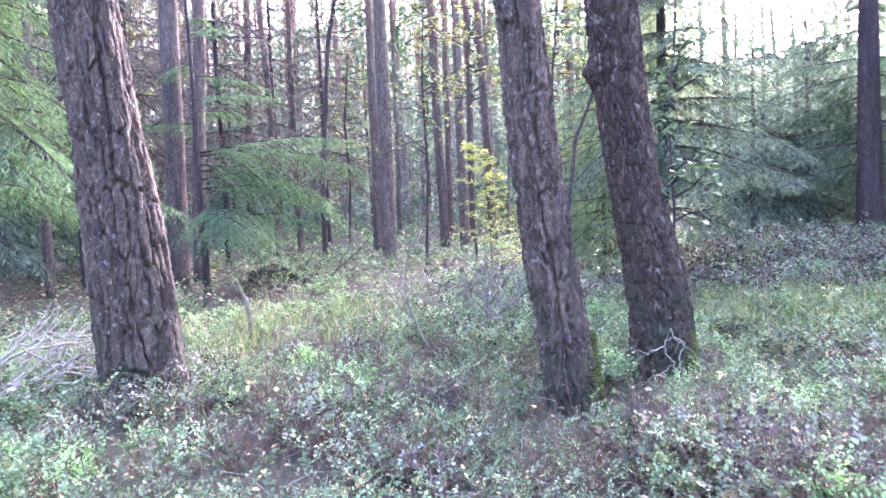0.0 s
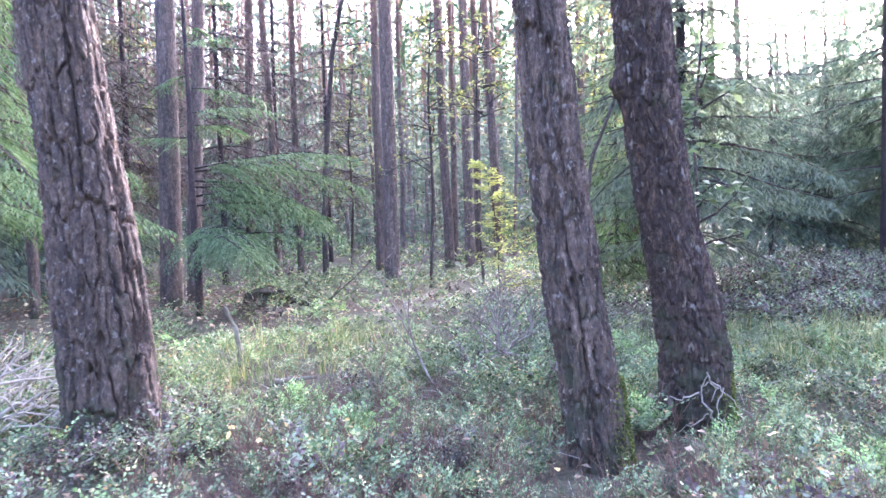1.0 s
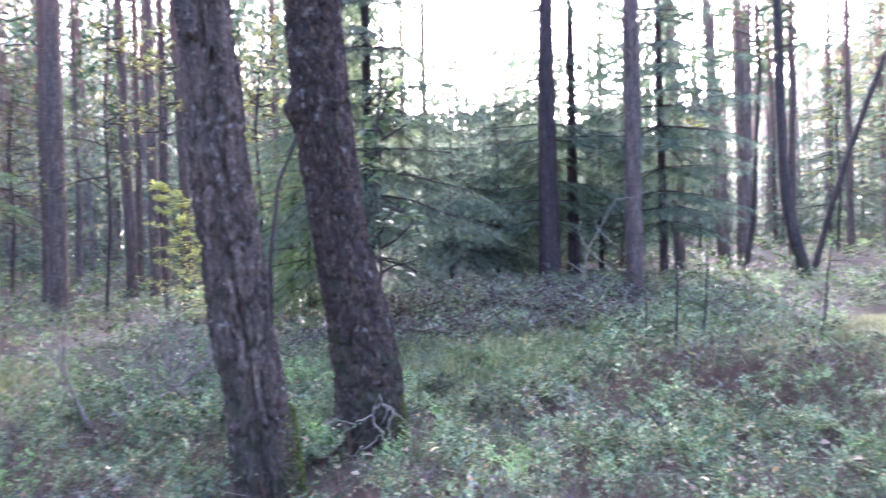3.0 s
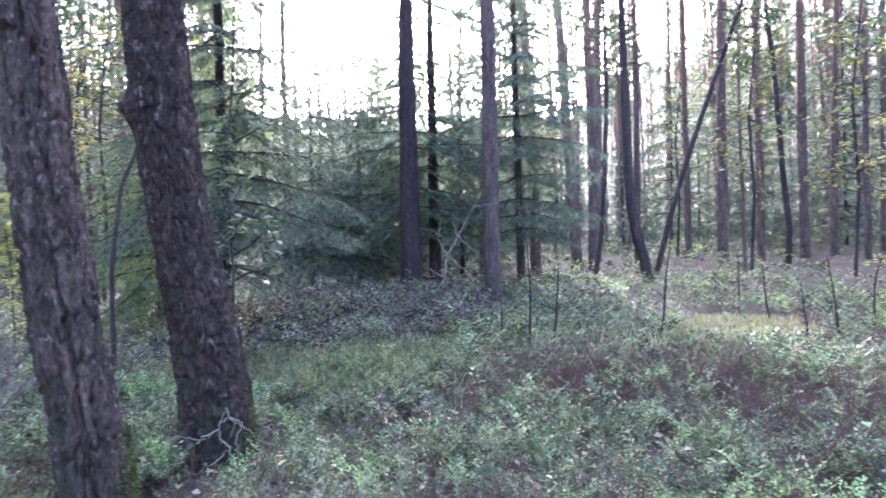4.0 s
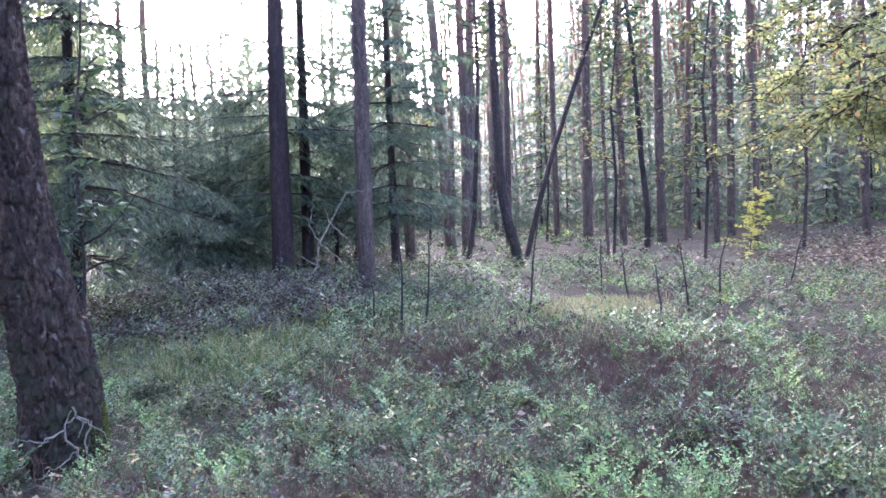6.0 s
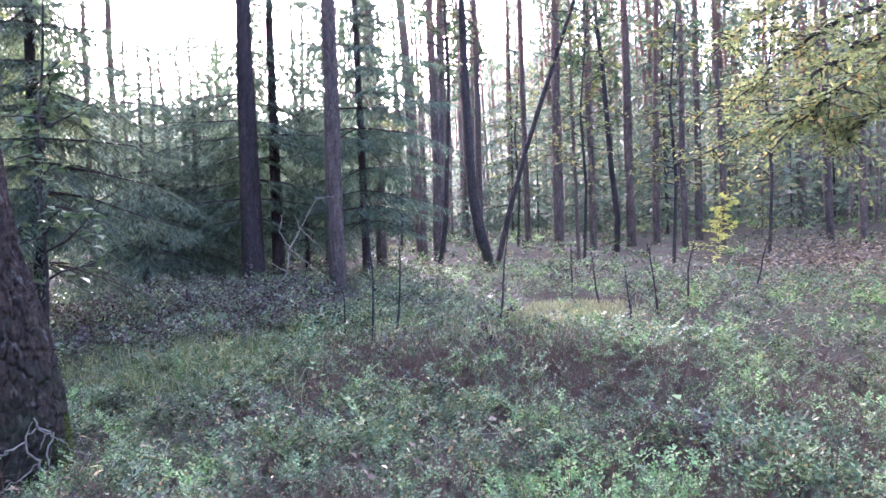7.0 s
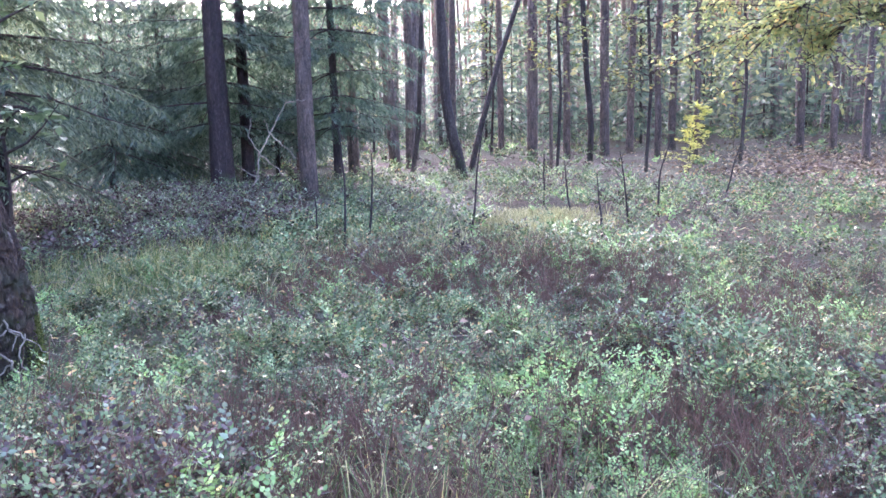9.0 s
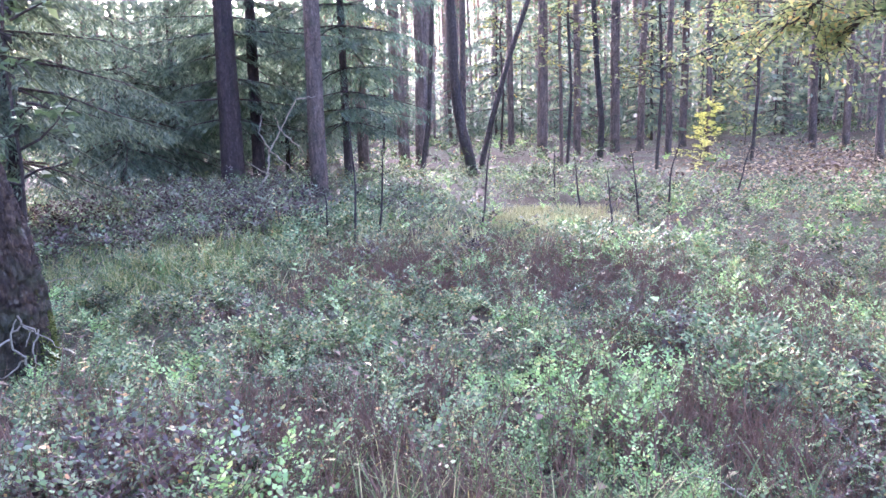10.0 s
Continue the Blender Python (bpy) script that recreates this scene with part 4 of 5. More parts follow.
# ---------------------------------------------------------------- undergrowth
def shrub(stems, twigs, leaves, height, size, seed, spread=0.13, fine=False):
    """One bilberry tuft: upright stems whose side twigs carry leaves in two flat rows; foot at the origin."""
    r = np.random.default_rng(seed)
    wood, base, way, sid = Soup(), [], [], []
    for i in range(stems):
        az = r.random() * 6.283
        h = height * r.uniform(0.55, 1.1)
        p = wander((r.normal(0, spread * 0.5), r.normal(0, spread * 0.5), -0.03), (math.cos(az) * 0.35, math.sin(az) * 0.35, 1), h, 5, 0.17, 0, seed * 53 + i)
        wood.tube(p[[0, 4]], [0.003, 0.0014], 3)
        for t in range(twigs):
            k = r.uniform(1.9, 4.9)
            j = int(k)
            o = p[j] + (p[j + 1] - p[j]) * (k - j)
            a = az + t * 2.4 + r.normal(0, 0.4)
            d = unit(np.array([math.cos(a), math.sin(a), r.uniform(0.25, 1.2)]))
            L = height * r.uniform(0.2, 0.38)
            if fine:
                wood.tube(np.array([o, o + d * L]), [0.0016, 0.0008], 3)
            m = leaves
            u = (np.arange(m) + 0.8) / m
            lat = unit(np.cross(d, [0, 0, 1])) * np.where(np.arange(m) % 2, 1, -1)[:, None]
            lat[-1] = d * 2
            w = unit(lat + d * 0.65 + r.normal(0, 0.2, (m, 3)))
            n = unit(np.cross(unit(np.cross(d, [0, 0, 1])), d) + r.normal(0, 0.35, (m, 3)))
            base.append(o + d * (u * L)[:, None])
            way.append(w)
            sid.append(np.cross(n, w))
    base, way, sid = np.concatenate(base), np.concatenate(way), np.concatenate(sid)
    v, f = (ovals if fine else blades)(base, way, sid, size * r.uniform(0.65, 1.25, len(base)), size * 0.64 * r.uniform(0.8, 1.2, len(base)), 0.15, 0.08)
    return (v, f), (np.concatenate(wood.v), np.concatenate(wood.f))


def scatter(variants, xs, ys, scales, which, seed):
    """Copies of arrays (v, f) at places, turned by chance and standing on the ground, as one pair of arrays."""
    r = np.random.default_rng(seed)
    V, F, n = [], [], 0
    zs = ground_z(xs, ys)
    th = r.random(len(xs)) * 6.283
    for q, (v, f) in enumerate(variants):
        sel = np.nonzero(which == q)[0]
        if not len(sel):
            continue
        c, s = np.cos(th[sel])[:, None], np.sin(th[sel])[:, None]
        k = scales[sel][:, None]
        X = (v[None, :, 0] * c - v[None, :, 1] * s) * k + xs[sel][:, None]
        Y = (v[None, :, 0] * s + v[None, :, 1] * c) * k + ys[sel][:, None]
        Z = v[None, :, 2] * k + zs[sel][:, None]
        V.append(np.stack([X, Y, Z], -1).reshape(-1, 3))
        F.append((f[None] + (np.arange(len(sel)) * len(v))[:, None, None]).reshape(-1, f.shape[1]) + n)
        n += len(sel) * len(v)
    return np.concatenate(V), np.concatenate(F)


def sow(count, r0, r1, b0, b1, seed):
    r = np.random.default_rng(seed)
    d, b = np.sqrt(r.uniform(r0 ** 2, r1 ** 2, count)), np.radians(r.uniform(b0, b1, count))
    return STAND[0] + d * np.sin(b), STAND[1] + d * np.cos(b)


def cover(x, y):
    """How the undergrowth is made up: 0 none, 1 bilberry, 2 fresh bilberry, 3 dusky heath."""
    r, b = np.hypot(x - STAND[0], y - STAND[1]), bearing_of(x, y)
    n1, n2 = fbm(x * 0.8, y * 0.8, 40, 3), fbm(x * 1.7 + 9, y * 1.7, 44, 3)
    kind = np.ones(len(x), int)
    kind[n2 > 0.38] = 2
    kind[n2 < -0.36] = 3
    dusky = np.exp(-(((b - 27) / 12) ** 2) - ((r - 12) / 3.0) ** 2) > 0.35 + 0.25 * n1
    kind[(kind == 2) & (r > 8) & (b > 14) & (b < 44)] = 1
    kind[dusky & (hash01(np.floor(x * 40), np.floor(y * 40), 5) < 0.68)] = 3
    dark = np.exp(-(((b - 25) / 13) ** 2) - ((r - 3.1) / 0.75) ** 2) > 0.68 + 0.6 * n2
    kind[dark] = 3
    fresh = (np.exp(-(((b - 61) / 11) ** 2) - ((r - 3.4) / 0.9) ** 2) > 0.32 + 0.3 * n2)
    kind[fresh] = 2
    bare = (np.exp(-(((b + 9) / 13) ** 2) - ((r - 9.0) / 1.7) ** 2) > 0.45 + 0.35 * n1)          # mossy clearing
    bare |= (np.exp(-(((b - 55.5) / 6) ** 2) - ((r - 11.0) / 1.1) ** 2) > 0.34 + 0.25 * n1)         # sunny moss patch
    bare |= (b > 60) & (r > 13.5 + 0.1 * (80 - b)) & (r < 30) & (n1 > -0.3)                                                # leaf-strewn bank
    bare |= (b < -15) & (r > 10.0) & (r < 24) & (n1 > -0.22)
    bare |= (n1 < -0.42) & (r > 4.5)
    bare |= (b < 7) & (r > 10.4) & (r < 15) & (n1 > 0.22)
    bare |= (b > 36) & (b < 80) & (r < 2.75 + 0.4 * n1)                                          # grassy edge
    kind[bare & (n2 < 0.45)] = 0
    lx, ly = polar(-13.0, 6.7)
    kind[(x - lx) ** 2 + (y - ly) ** 2 < 0.45 ** 2] = 0
    kind[(np.abs(b + 13.2) < 3.4) & (r > 5.7) & (r < 7.1) & (n2 < 0.3)] = 0                        # round the log end and the rotten pole
    kind[(np.abs(b + 17.0) < 2.6) & (r > 6.6) & (r < 8.0)] = 0
    thin = (b > 5) & (b < 17) & (r > 3.9) & (r < 4.7) & (n2 < 0.05)                             # needle litter before the trunks
    kind[thin] = 0
    for tb, td, tr in ((-26.4, 5.9, 0.40), (8.35, 4.5, 0.34), (16.6, 5.4, 0.36)):
        tx, ty = polar(tb, td)
        kind[(x - tx) ** 2 + (y - ty) ** 2 < tr ** 2] = 0
    mixed = (kind == 3) & (r < 8) & (hash01(np.floor(x * 37), np.floor(y * 37), 8) < np.where(r < 4.2, 0.62, 0.45))
    kind[mixed] = 1
    chance = hash01(np.floor(x * 53), np.floor(y * 53), 12)
    kind[(fbm(x * 2.1 + 3, y * 2.1, 46, 2) < -0.25) & (r < 8) & (chance < 0.72) & ~fresh] = 0              # gaps between the tufts
    kind[(b > 60) & (r > 4.4) & (r < 11) & (chance < 0.34)] = 0
    kind[(b > 35) & (b < 63) & (np.abs(r - 7.3 - 0.8 * n1) < 0.9) & (chance < 0.5)] = 0          # band of bare brown stems
    kind[(b > 18.5) & (b < 34) & (r > 7.2) & (r < 9.3) & (chance < 0.55)] = 0                     # grassy strip
    kind[(b > 36.3) & (b < 39.8) & (r > 11.8) & (r < 14.5) & (chance < 0.85)] = 0                # foot of a pine
    kind[(b < 9) & (r < 6.2) & (chance < 0.16)] = 0                                              # thin, stemmy heath
    return kind


def undergrowth():
    # from, to, bearings, stems, twigs, leaves a twig, height, leaf
    rows = (("near", 560, 1.5, 3.9, -44, 88, 5, 5, 8, 0.33, 0.021), ("next", 2200, 3.9, 8.2, -44, 88, 4, 5, 7, 0.35, 0.029), ("mid", 4600, 8.2, 18, -42, 88, 3, 3, 5, 0.36, 0.044),
            ("far", 5200, 18, 46, -42, 88, 2, 3, 4, 0.42, 0.08), ("behind", 2000, 1.6, 16, 88, 316, 2, 3, 5, 0.34, 0.045), ("mound", 1250, 9.5, 15.0, 12, 43, 3, 4, 5, 0.36, 0.042),
            ("front", 600, 3.0, 7.0, -16, 24, 4, 5, 7, 0.30, 0.029), ("clearing", 800, 7.2, 13.5, -24, 7, 3, 3, 5, 0.20, 0.036))
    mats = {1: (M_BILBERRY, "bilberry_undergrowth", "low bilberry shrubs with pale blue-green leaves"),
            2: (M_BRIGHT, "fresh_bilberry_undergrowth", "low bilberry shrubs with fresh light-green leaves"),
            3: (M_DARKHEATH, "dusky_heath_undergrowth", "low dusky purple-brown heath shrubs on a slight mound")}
    stems = []
    leaves = {1: [], 2: [], 3: []}
    for tier, (nm, count, r0, r1, b0, b1, st, tw, lv, h, size) in enumerate(rows):
        var = [shrub(st, tw, lv, h, size, 700 + tier * 10 + q, fine=nm == "near") for q in range(7)]
        x, y = sow(count, r0, r1, b0, b1, 800 + tier)
        kind = cover(x, y)
        if nm == "clearing":
            kind = np.where((kind == 0) & (fbm(x * 1.5, y * 1.5, 48, 2) > -0.1) & (y - STAND[1] > 7.6), 1, 0)
        r = np.random.default_rng(810 + tier)
        sc, wh = r.uniform(0.75, 1.15, count) * np.clip(1.0 + 0.6 * fbm(x * 1.6, y * 1.6, 77, 2), 0.65, 1.2), r.integers(0, 7, count)
        for q in (1, 2, 3):
            s = kind == q
            if s.any():
                k = sc[s] * (1.0, 1.05, 1.15)[q - 1]
                leaves[q].append(scatter([v[0] for v in var], x[s], y[s], k, wh[s], 820 + tier * 5 + q))
                if nm in ("near", "next", "front"):
                    stems.append(scatter([v[1] for v in var], x[s], y[s], k, wh[s], 820 + tier * 5 + q))

    def merge(lst):
        V, F, n = [], [], 0
        for v, f in lst:
            V.append(v)
            F.append(f + n)
            n += len(v)
        return np.concatenate(V), np.concatenate(F)

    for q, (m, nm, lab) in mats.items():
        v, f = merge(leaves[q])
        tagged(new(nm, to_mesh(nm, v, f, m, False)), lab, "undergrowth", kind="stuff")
    v, f = merge(stems)
    tagged(new("undergrowth_stems", to_mesh("undergrowth_stems", v, f, M_TWIG)), "thin reddish-brown stems of the low shrubs", "undergrowth", kind="stuff")


undergrowth()


# ---------------------------------------------------------------- broadleaf stems
def side_stem(bearing, dist, height_side, diam, seed, label, crown=(5.0, 9.0, 1.4, 26, 14, 0.085), material=None, group="thin broadleaf trees", leaves=None):
    """A thin tree whose stem passes through given (height, step to the right) pairs."""
    x, y = polar(bearing, dist)
    root = tree_root("broadleaf_tree", x, y, label, "tree", group)
    e, n = across(bearing, 1.0)
    hs = np.array([(-0.25, 0.0), *height_side], float)
    pts = np.stack([hs[:, 1] * e, hs[:, 1] * n, hs[:, 0]], -1)
    radii = np.interp(hs[:, 0], [0, hs[-1, 0] * 0.6, hs[-1, 0]], [diam / 2, diam * 0.36, min(0.02, diam * 0.1)])
    part("trunk", trunk_mesh("trunk", pts, radii, material or M_BIRCHY, 16, 0.12, 0.05, 0.005, 0.15, seed=seed, top=6.5), root)
    z0, z1, reach, nb, nl, size = crown
    top = hs[-1]
    k = top[1] / max(top[0], 0.1)
    leafy_crown(root, z0, z1, reach, nb, nl, size, leaves or M_LEAVES, seed, (k * e, k * n), limb=0.016)
    return root


moss_on(side_stem(49.85, 18.0, ((0, 0), (0.45, -0.08), (0.93, -0.22), (1.7, -0.36), (2.6, -0.43), (4.2, -0.47), (6.7, -0.5), (9.5, -0.36)), 0.27, 201, "dark curved trunk with a mossy bent foot"), 0.17, 0.7, 200, 50, 900, 73, across(49.5, -0.2))
side_stem(50.4, 20.0, ((0, 0), (1.34, 0.34), (2.87, 0.79), (4.4, 1.33), (7.1, 2.3), (9.5, 2.9)), 0.155, 202, "thin dark trunk leaning strongly among pines")
side_stem(45.9, 18.5, ((0, 0), (1.3, 0.2), (3.2, 0.3), (4.6, 0.38), (8.5, 0.3)), 0.13, 203, "thin crooked dark stem beside a pine")
side_stem(59.4, 23.0, ((0, 0), (1.0, 0.05), (2.6, -0.1), (5.6, -0.27), (7.3, -0.45), (10, -0.4)), 0.19, 204, "thin gently curved dark stem among pines")
side_stem(-8.9, 17.0, ((0, 0), (1.5, 0.0), (2.8, 0.08), (5.2, 0.3), (6.6, 0.6), (9, 1.1)), 0.14, 205, "thin crooked dark stem with bare side branches")
side_stem(9.9, 9.5, ((0, 0), (1.2, 0.0), (2.2, 0.12), (3.0, 0.45), (4.2, 0.75)), 0.06, 206, "slim dark sapling leaning behind the pines", (2.6, 4.2, 0.9, 12, 12, 0.06))
side_stem(-1.0, 15.5, ((0, 0), (2.0, 0.1), (4.0, 0.05), (6.5, 0.2)), 0.07, 207, "slender sapling with sparse pale green leaves", (2.4, 5.6, 1.5, 34, 26, 0.085))
side_stem(3.0, 14.0, ((0, 0), (2.0, -0.1), (4.0, -0.05), (6.0, 0.1)), 0.06, 208, "slender sapling with sparse pale green leaves", (2.6, 5.2, 1.3, 26, 24, 0.085))
side_stem(17.8, 8.4, ((0, 0), (1.2, 0.05), (2.4, 0.0), (3.4, 0.1), (4.8, 0.15)), 0.035, 209, "small broadleaf sapling with glossy hanging leaves", (0.9, 3.2, 0.95, 20, 14, 0.15), leaves=M_BROAD)
for q, (b, d) in enumerate(((-22.5, 21.0), (-6.5, 24.0), (8.0, 22.0), (57.0, 20.5), (63.5, 19.0), (70.0, 21.0), (52.0, 27.0), (43.0, 26.0), (9.6, 18.0), (12.0, 20.0), (14.2, 17.0), (15.6, 21.0), (17.0, 24.0))):
    side_stem(b, d, ((0, 0), (2.0, 0.1), (4.0, 0.0), (7.0, 0.3)), 0.09, 220 + q, "slender understorey sapling with yellowing leaves", (1.8, 6.5, 1.8, 34, 26, 0.13))


def right_oak():
    """A broadleaf tree just out of sight whose leafy limbs hang into view."""
    x, y = polar(88.0, 8.6)
    root = tree_root("oak_tree", x, y, "oak with long low limbs of green and yellow leaves", "tree", "near trees")
    pts = stem_path(12, (0.0, 0.0), 0.02, 9)
    part("trunk", trunk_mesh("trunk", pts, np.interp(pts[:, 2], [0, 12], [0.2, 0.03]), M_OAK, 30, 0.06, 0.05, 0.012, 0.2, seed=12, top=5.0), root)
    r = np.random.default_rng(77)
    limbs = (((82, 8.7, 3.9), (77.6, 8.9, 3.45), (74.9, 9.0, 3.25), (73.0, 9.0, 3.05), (72.3, 9.1, 2.7), (70.3, 9.2, 2.6), (66.4, 9.4, 2.4)),
             ((83, 9.0, 4.3), (78, 9.6, 4.6), (74, 10.0, 4.5), (70, 10.3, 4.2), (67.5, 10.6, 3.9)),
             ((82, 8.4, 3.2), (78, 8.2, 3.1), (74, 8.2, 2.7), (71.5, 8.4, 2.45)),
             ((82, 8.8, 3.0), (79, 8.9, 2.75), (76, 9.1, 2.55), (74, 9.3, 2.3)),
             ((83, 9.2, 3.9), (78, 9.5, 3.9), (73, 9.8, 3.7), (70, 10.0, 3.3), (67.5, 10.3, 3.05)),
             ((84, 9.5, 5.2), (79, 10.5, 5.6), (75, 11.0, 5.4), (71, 11.5, 5.0)))
    base, way, sid = [], [], []
    for li, line in enumerate(limbs):
        ctrl = np.array([[*(np.array(polar(b, d)) - (x, y)), z - gz(x, y)] for b, d, z in line])
        ctrl = np.concatenate([[[0, 0, ctrl[0][2] - 0.4]], ctrl])
        t = np.linspace(0, len(ctrl) - 1, 24)
        p = np.stack([np.interp(t, np.arange(len(ctrl)), ctrl[:, c]) for c in range(3)], -1) + r.normal(0, 0.025, (24, 3))
        w = Soup()
        w.tube(p, np.linspace(0.05, 0.006, 24), 6)
        for i in range(5, 24):
            for _ in range(3):
                d = unit(r.normal(0, 1, 3) * (1, 1, 0.5) + (0, 0, -0.1))
                q = wander(p[i], d, r.uniform(0.35, 0.95), 5, 0.22, 0.03, 7000 + li * 200 + i * 4 + _)
                w.tube(q[[0, 2, 5]], [0.009, 0.005, 0.002], 4)
                m = 34
                k = r.random(m) * 4.99
                j = k.astype(int)
                o = q[j] + (q[j + 1] - q[j]) * (k - j)[:, None] + r.normal(0, 0.035, (m, 3))
                dd = unit(r.normal(0, 1, (m, 3)) * (1, 1, 0.5) + (0, 0, -0.15))
                base.append(o), way.append(dd), sid.append(np.cross(dd, [0, 0, 1]) + r.normal(0, 0.35, (m, 3)))
        part("limb", w.mesh("limb", M_BIRCHY), root)
    base, way, sid = np.concatenate(base), np.concatenate(way), np.concatenate(sid)
    v, f = ovals(base, way, sid, r.uniform(0.045, 0.085, len(base)), r.uniform(0.024, 0.046, len(base)), 0.15, 0.15)
    part("foliage", to_mesh("foliage", v, f, M_OAKLEAVES, False), root)
    leafy_crown(root, 6.5, 12, 2.2, 44, 30, 0.11, M_OAKLEAVES, 78)


right_oak()


def yellow_sapling(bearing, dist, height, width, leaves, size, seed, label, twigs=54, material=None):
    """A small sapling with flat tiers of yellow leaves."""
    x, y = polar(bearing, dist)
    root = tree_root("sapling", x, y, label, "sapling", "yellow saplings")
    p = wander((0, 0, -0.05), (0.03, 0, 1), height, 8, 0.05, -0.02, seed)
    s = Soup()
    s.tube(p, np.linspace(0.014, 0.003, 9), 5)
    part("stem", s.mesh("stem", M_BIRCHY), root)
    r = np.random.default_rng(seed)
    w, base, way, sid = Soup(), [], [], []
    for i in range(twigs):
        k = 0.10 + 0.90 * (i + r.random()) / twigs
        o = p[min(int(k * 8), 7)] + (p[min(int(k * 8), 7) + 1] - p[min(int(k * 8), 7)]) * (k * 8 % 1)
        az = r.random() * 6.283
        L = width * (1.15 - 0.85 * k) * r.uniform(0.6, 1.1)
        q = wander(o, (math.cos(az), math.sin(az), 0.25), L, 5, 0.1, 0.04, seed * 13 + i)
        w.tube(q[[0, 2, 5]], [0.005, 0.003, 0.0015], 4)
        m = leaves
        kk = r.random(m) * 4.99
        j = kk.astype(int)
        dd = unit((q[-1] - q[0]) * 0.6 + r.normal(0, 0.5, (m, 3)) * (1, 1, 0.3) * L)
        base.append(q[j] + (q[j + 1] - q[j]) * (kk - j)[:, None] + r.normal(0, 0.02, (m, 3))), way.append(dd), sid.append(np.cross(dd, [0, 0, 1]) + r.normal(0, 0.2, (m, 3)))
    base, way, sid = np.concatenate(base), np.concatenate(way), np.concatenate(sid)
    v, f = blades(base, way, sid, size * r.uniform(0.7, 1.2, len(base)), size * 0.6, 0.1, 0.12)
    tagged(part("twigwork", w.mesh("twigwork", M_BIRCHY), root), kind="stuff")
    part("foliage", to_mesh("foliage", v, f, material or M_YELLOW, False), root)


yellow_sapling(4.0, 12.6, 2.55, 0.95, 40, 0.07, 31, "slim sapling with tiers of yellow-green leaves", 50)
yellow_sapling(66.5, 19.5, 1.7, 0.66, 32, 0.10, 33, "small bright yellow sapling on the bank", 30, M_GOLD)
yellow_sapling(69.5, 27.0, 2.2, 0.6, 9, 0.12, 34, "distant yellow sapling among the pines", 24)


# ---------------------------------------------------------------- dead wood
def forked(soup, start, way, length, radius, depth, seed, bend=0.14, forks=3, droop=0.0):
    """A twig that forks into thinner ones."""
    r = np.random.default_rng(seed)
    p = wander(start, way, length, 7, bend, droop, seed)
    soup.tube(p, np.linspace(radius, radius * 0.45, 8), 5 if radius > 0.006 else 4)
    if depth:
        for i in range(forks):
            j = r.integers(2, 8)
            d = unit(unit(p[-1] - p[0]) + r.normal(0, 0.55, 3))
            forked(soup, p[j], d, length * r.uniform(0.4, 0.7), radius * 0.55, depth - 1, seed * 7 + i + 1, bend, forks, droop)


def dead_bush(bearing, dist, height, spread, stems, seed, label):
    x, y = polar(bearing, dist)
    r = np.random.default_rng(seed)
    root = tree_root("dead_bush", x, y, label, "bush", "bare bushes")
    for i in range(stems):
        s, az = Soup(), r.random() * 6.283
        forked(s, (r.normal(0, 0.06), r.normal(0, 0.06), -0.04), (math.cos(az) * spread, math.sin(az) * spread, 0.8), height * r.uniform(0.6, 0.95), 0.015, 3, seed * 11 + i, 0.13, 3)
        part("stem", s.mesh("stem", M_BUSH), root)


M_BUSH = plain("grey_twigs", (0.065, 0.054, 0.038), (0.21, 0.185, 0.135), 20)
dead_bush(-1.4, 6.7, 1.25, 0.9, 5, 301, "bare grey bush with a tangle of fine twigs")
dead_bush(3.4, 6.9, 1.15, 0.9, 5, 302, "bare grey bush with a tangle of fine twigs")
dead_bush(1.0, 8.2, 1.1, 0.9, 3, 303, "bare grey bush with a tangle of fine twigs")


def bare_sapling(bearing, dist, height, lean, seed):
    """A thin dark leafless stem, slightly crooked, with a few side twigs."""
    x, y = polar(bearing, dist)
    e, n = across(bearing, lean)
    root = tree_root("bare_sapling", x, y, "thin dark leafless sapling standing in the heath", "sapling", "bare saplings")
    s = Soup()
    p = wander((0, 0, -0.05), (e, n, 1), height, 8, 0.06, -0.03, seed)
    s.tube(p, np.linspace(0.019, 0.006, 9), 6)
    part("stem", s.mesh("stem", M_DARKSTEM), root)
    r = np.random.default_rng(seed)
    t = Soup()
    for i in range(6):
        forked(t, p[r.integers(3, 8)], unit(r.normal(0, 1, 3) * (1, 1, 0.3) + (0, 0, 0.7)), height * r.uniform(0.15, 0.35), 0.004, 1, seed * 5 + i, 0.15, 2)
    tagged(part("twigwork", t.mesh("twigwork", M_DARKSTEM), root), kind="stuff")


for q, (b, d, h, le) in enumerate(((40.5, 9.3, 1.6, 0.08), (42.3, 9.4, 1.25, 0.2), (50.4, 10.4, 1.4, 0.15), (60.4, 9.9, 0.85, 0.02), (62.4, 10.9, 1.1, 0.0), (64.5, 11.5, 1.2, 0.0),
                                   (38.5, 9.6, 0.7, -0.05), (56.0, 13.0, 1.0, 0.0), (58.0, 12.0, 0.9, -0.1), (69.0, 13.0, 1.0, 0.05))):
    bare_sapling(b, d, h, le, 320 + q)


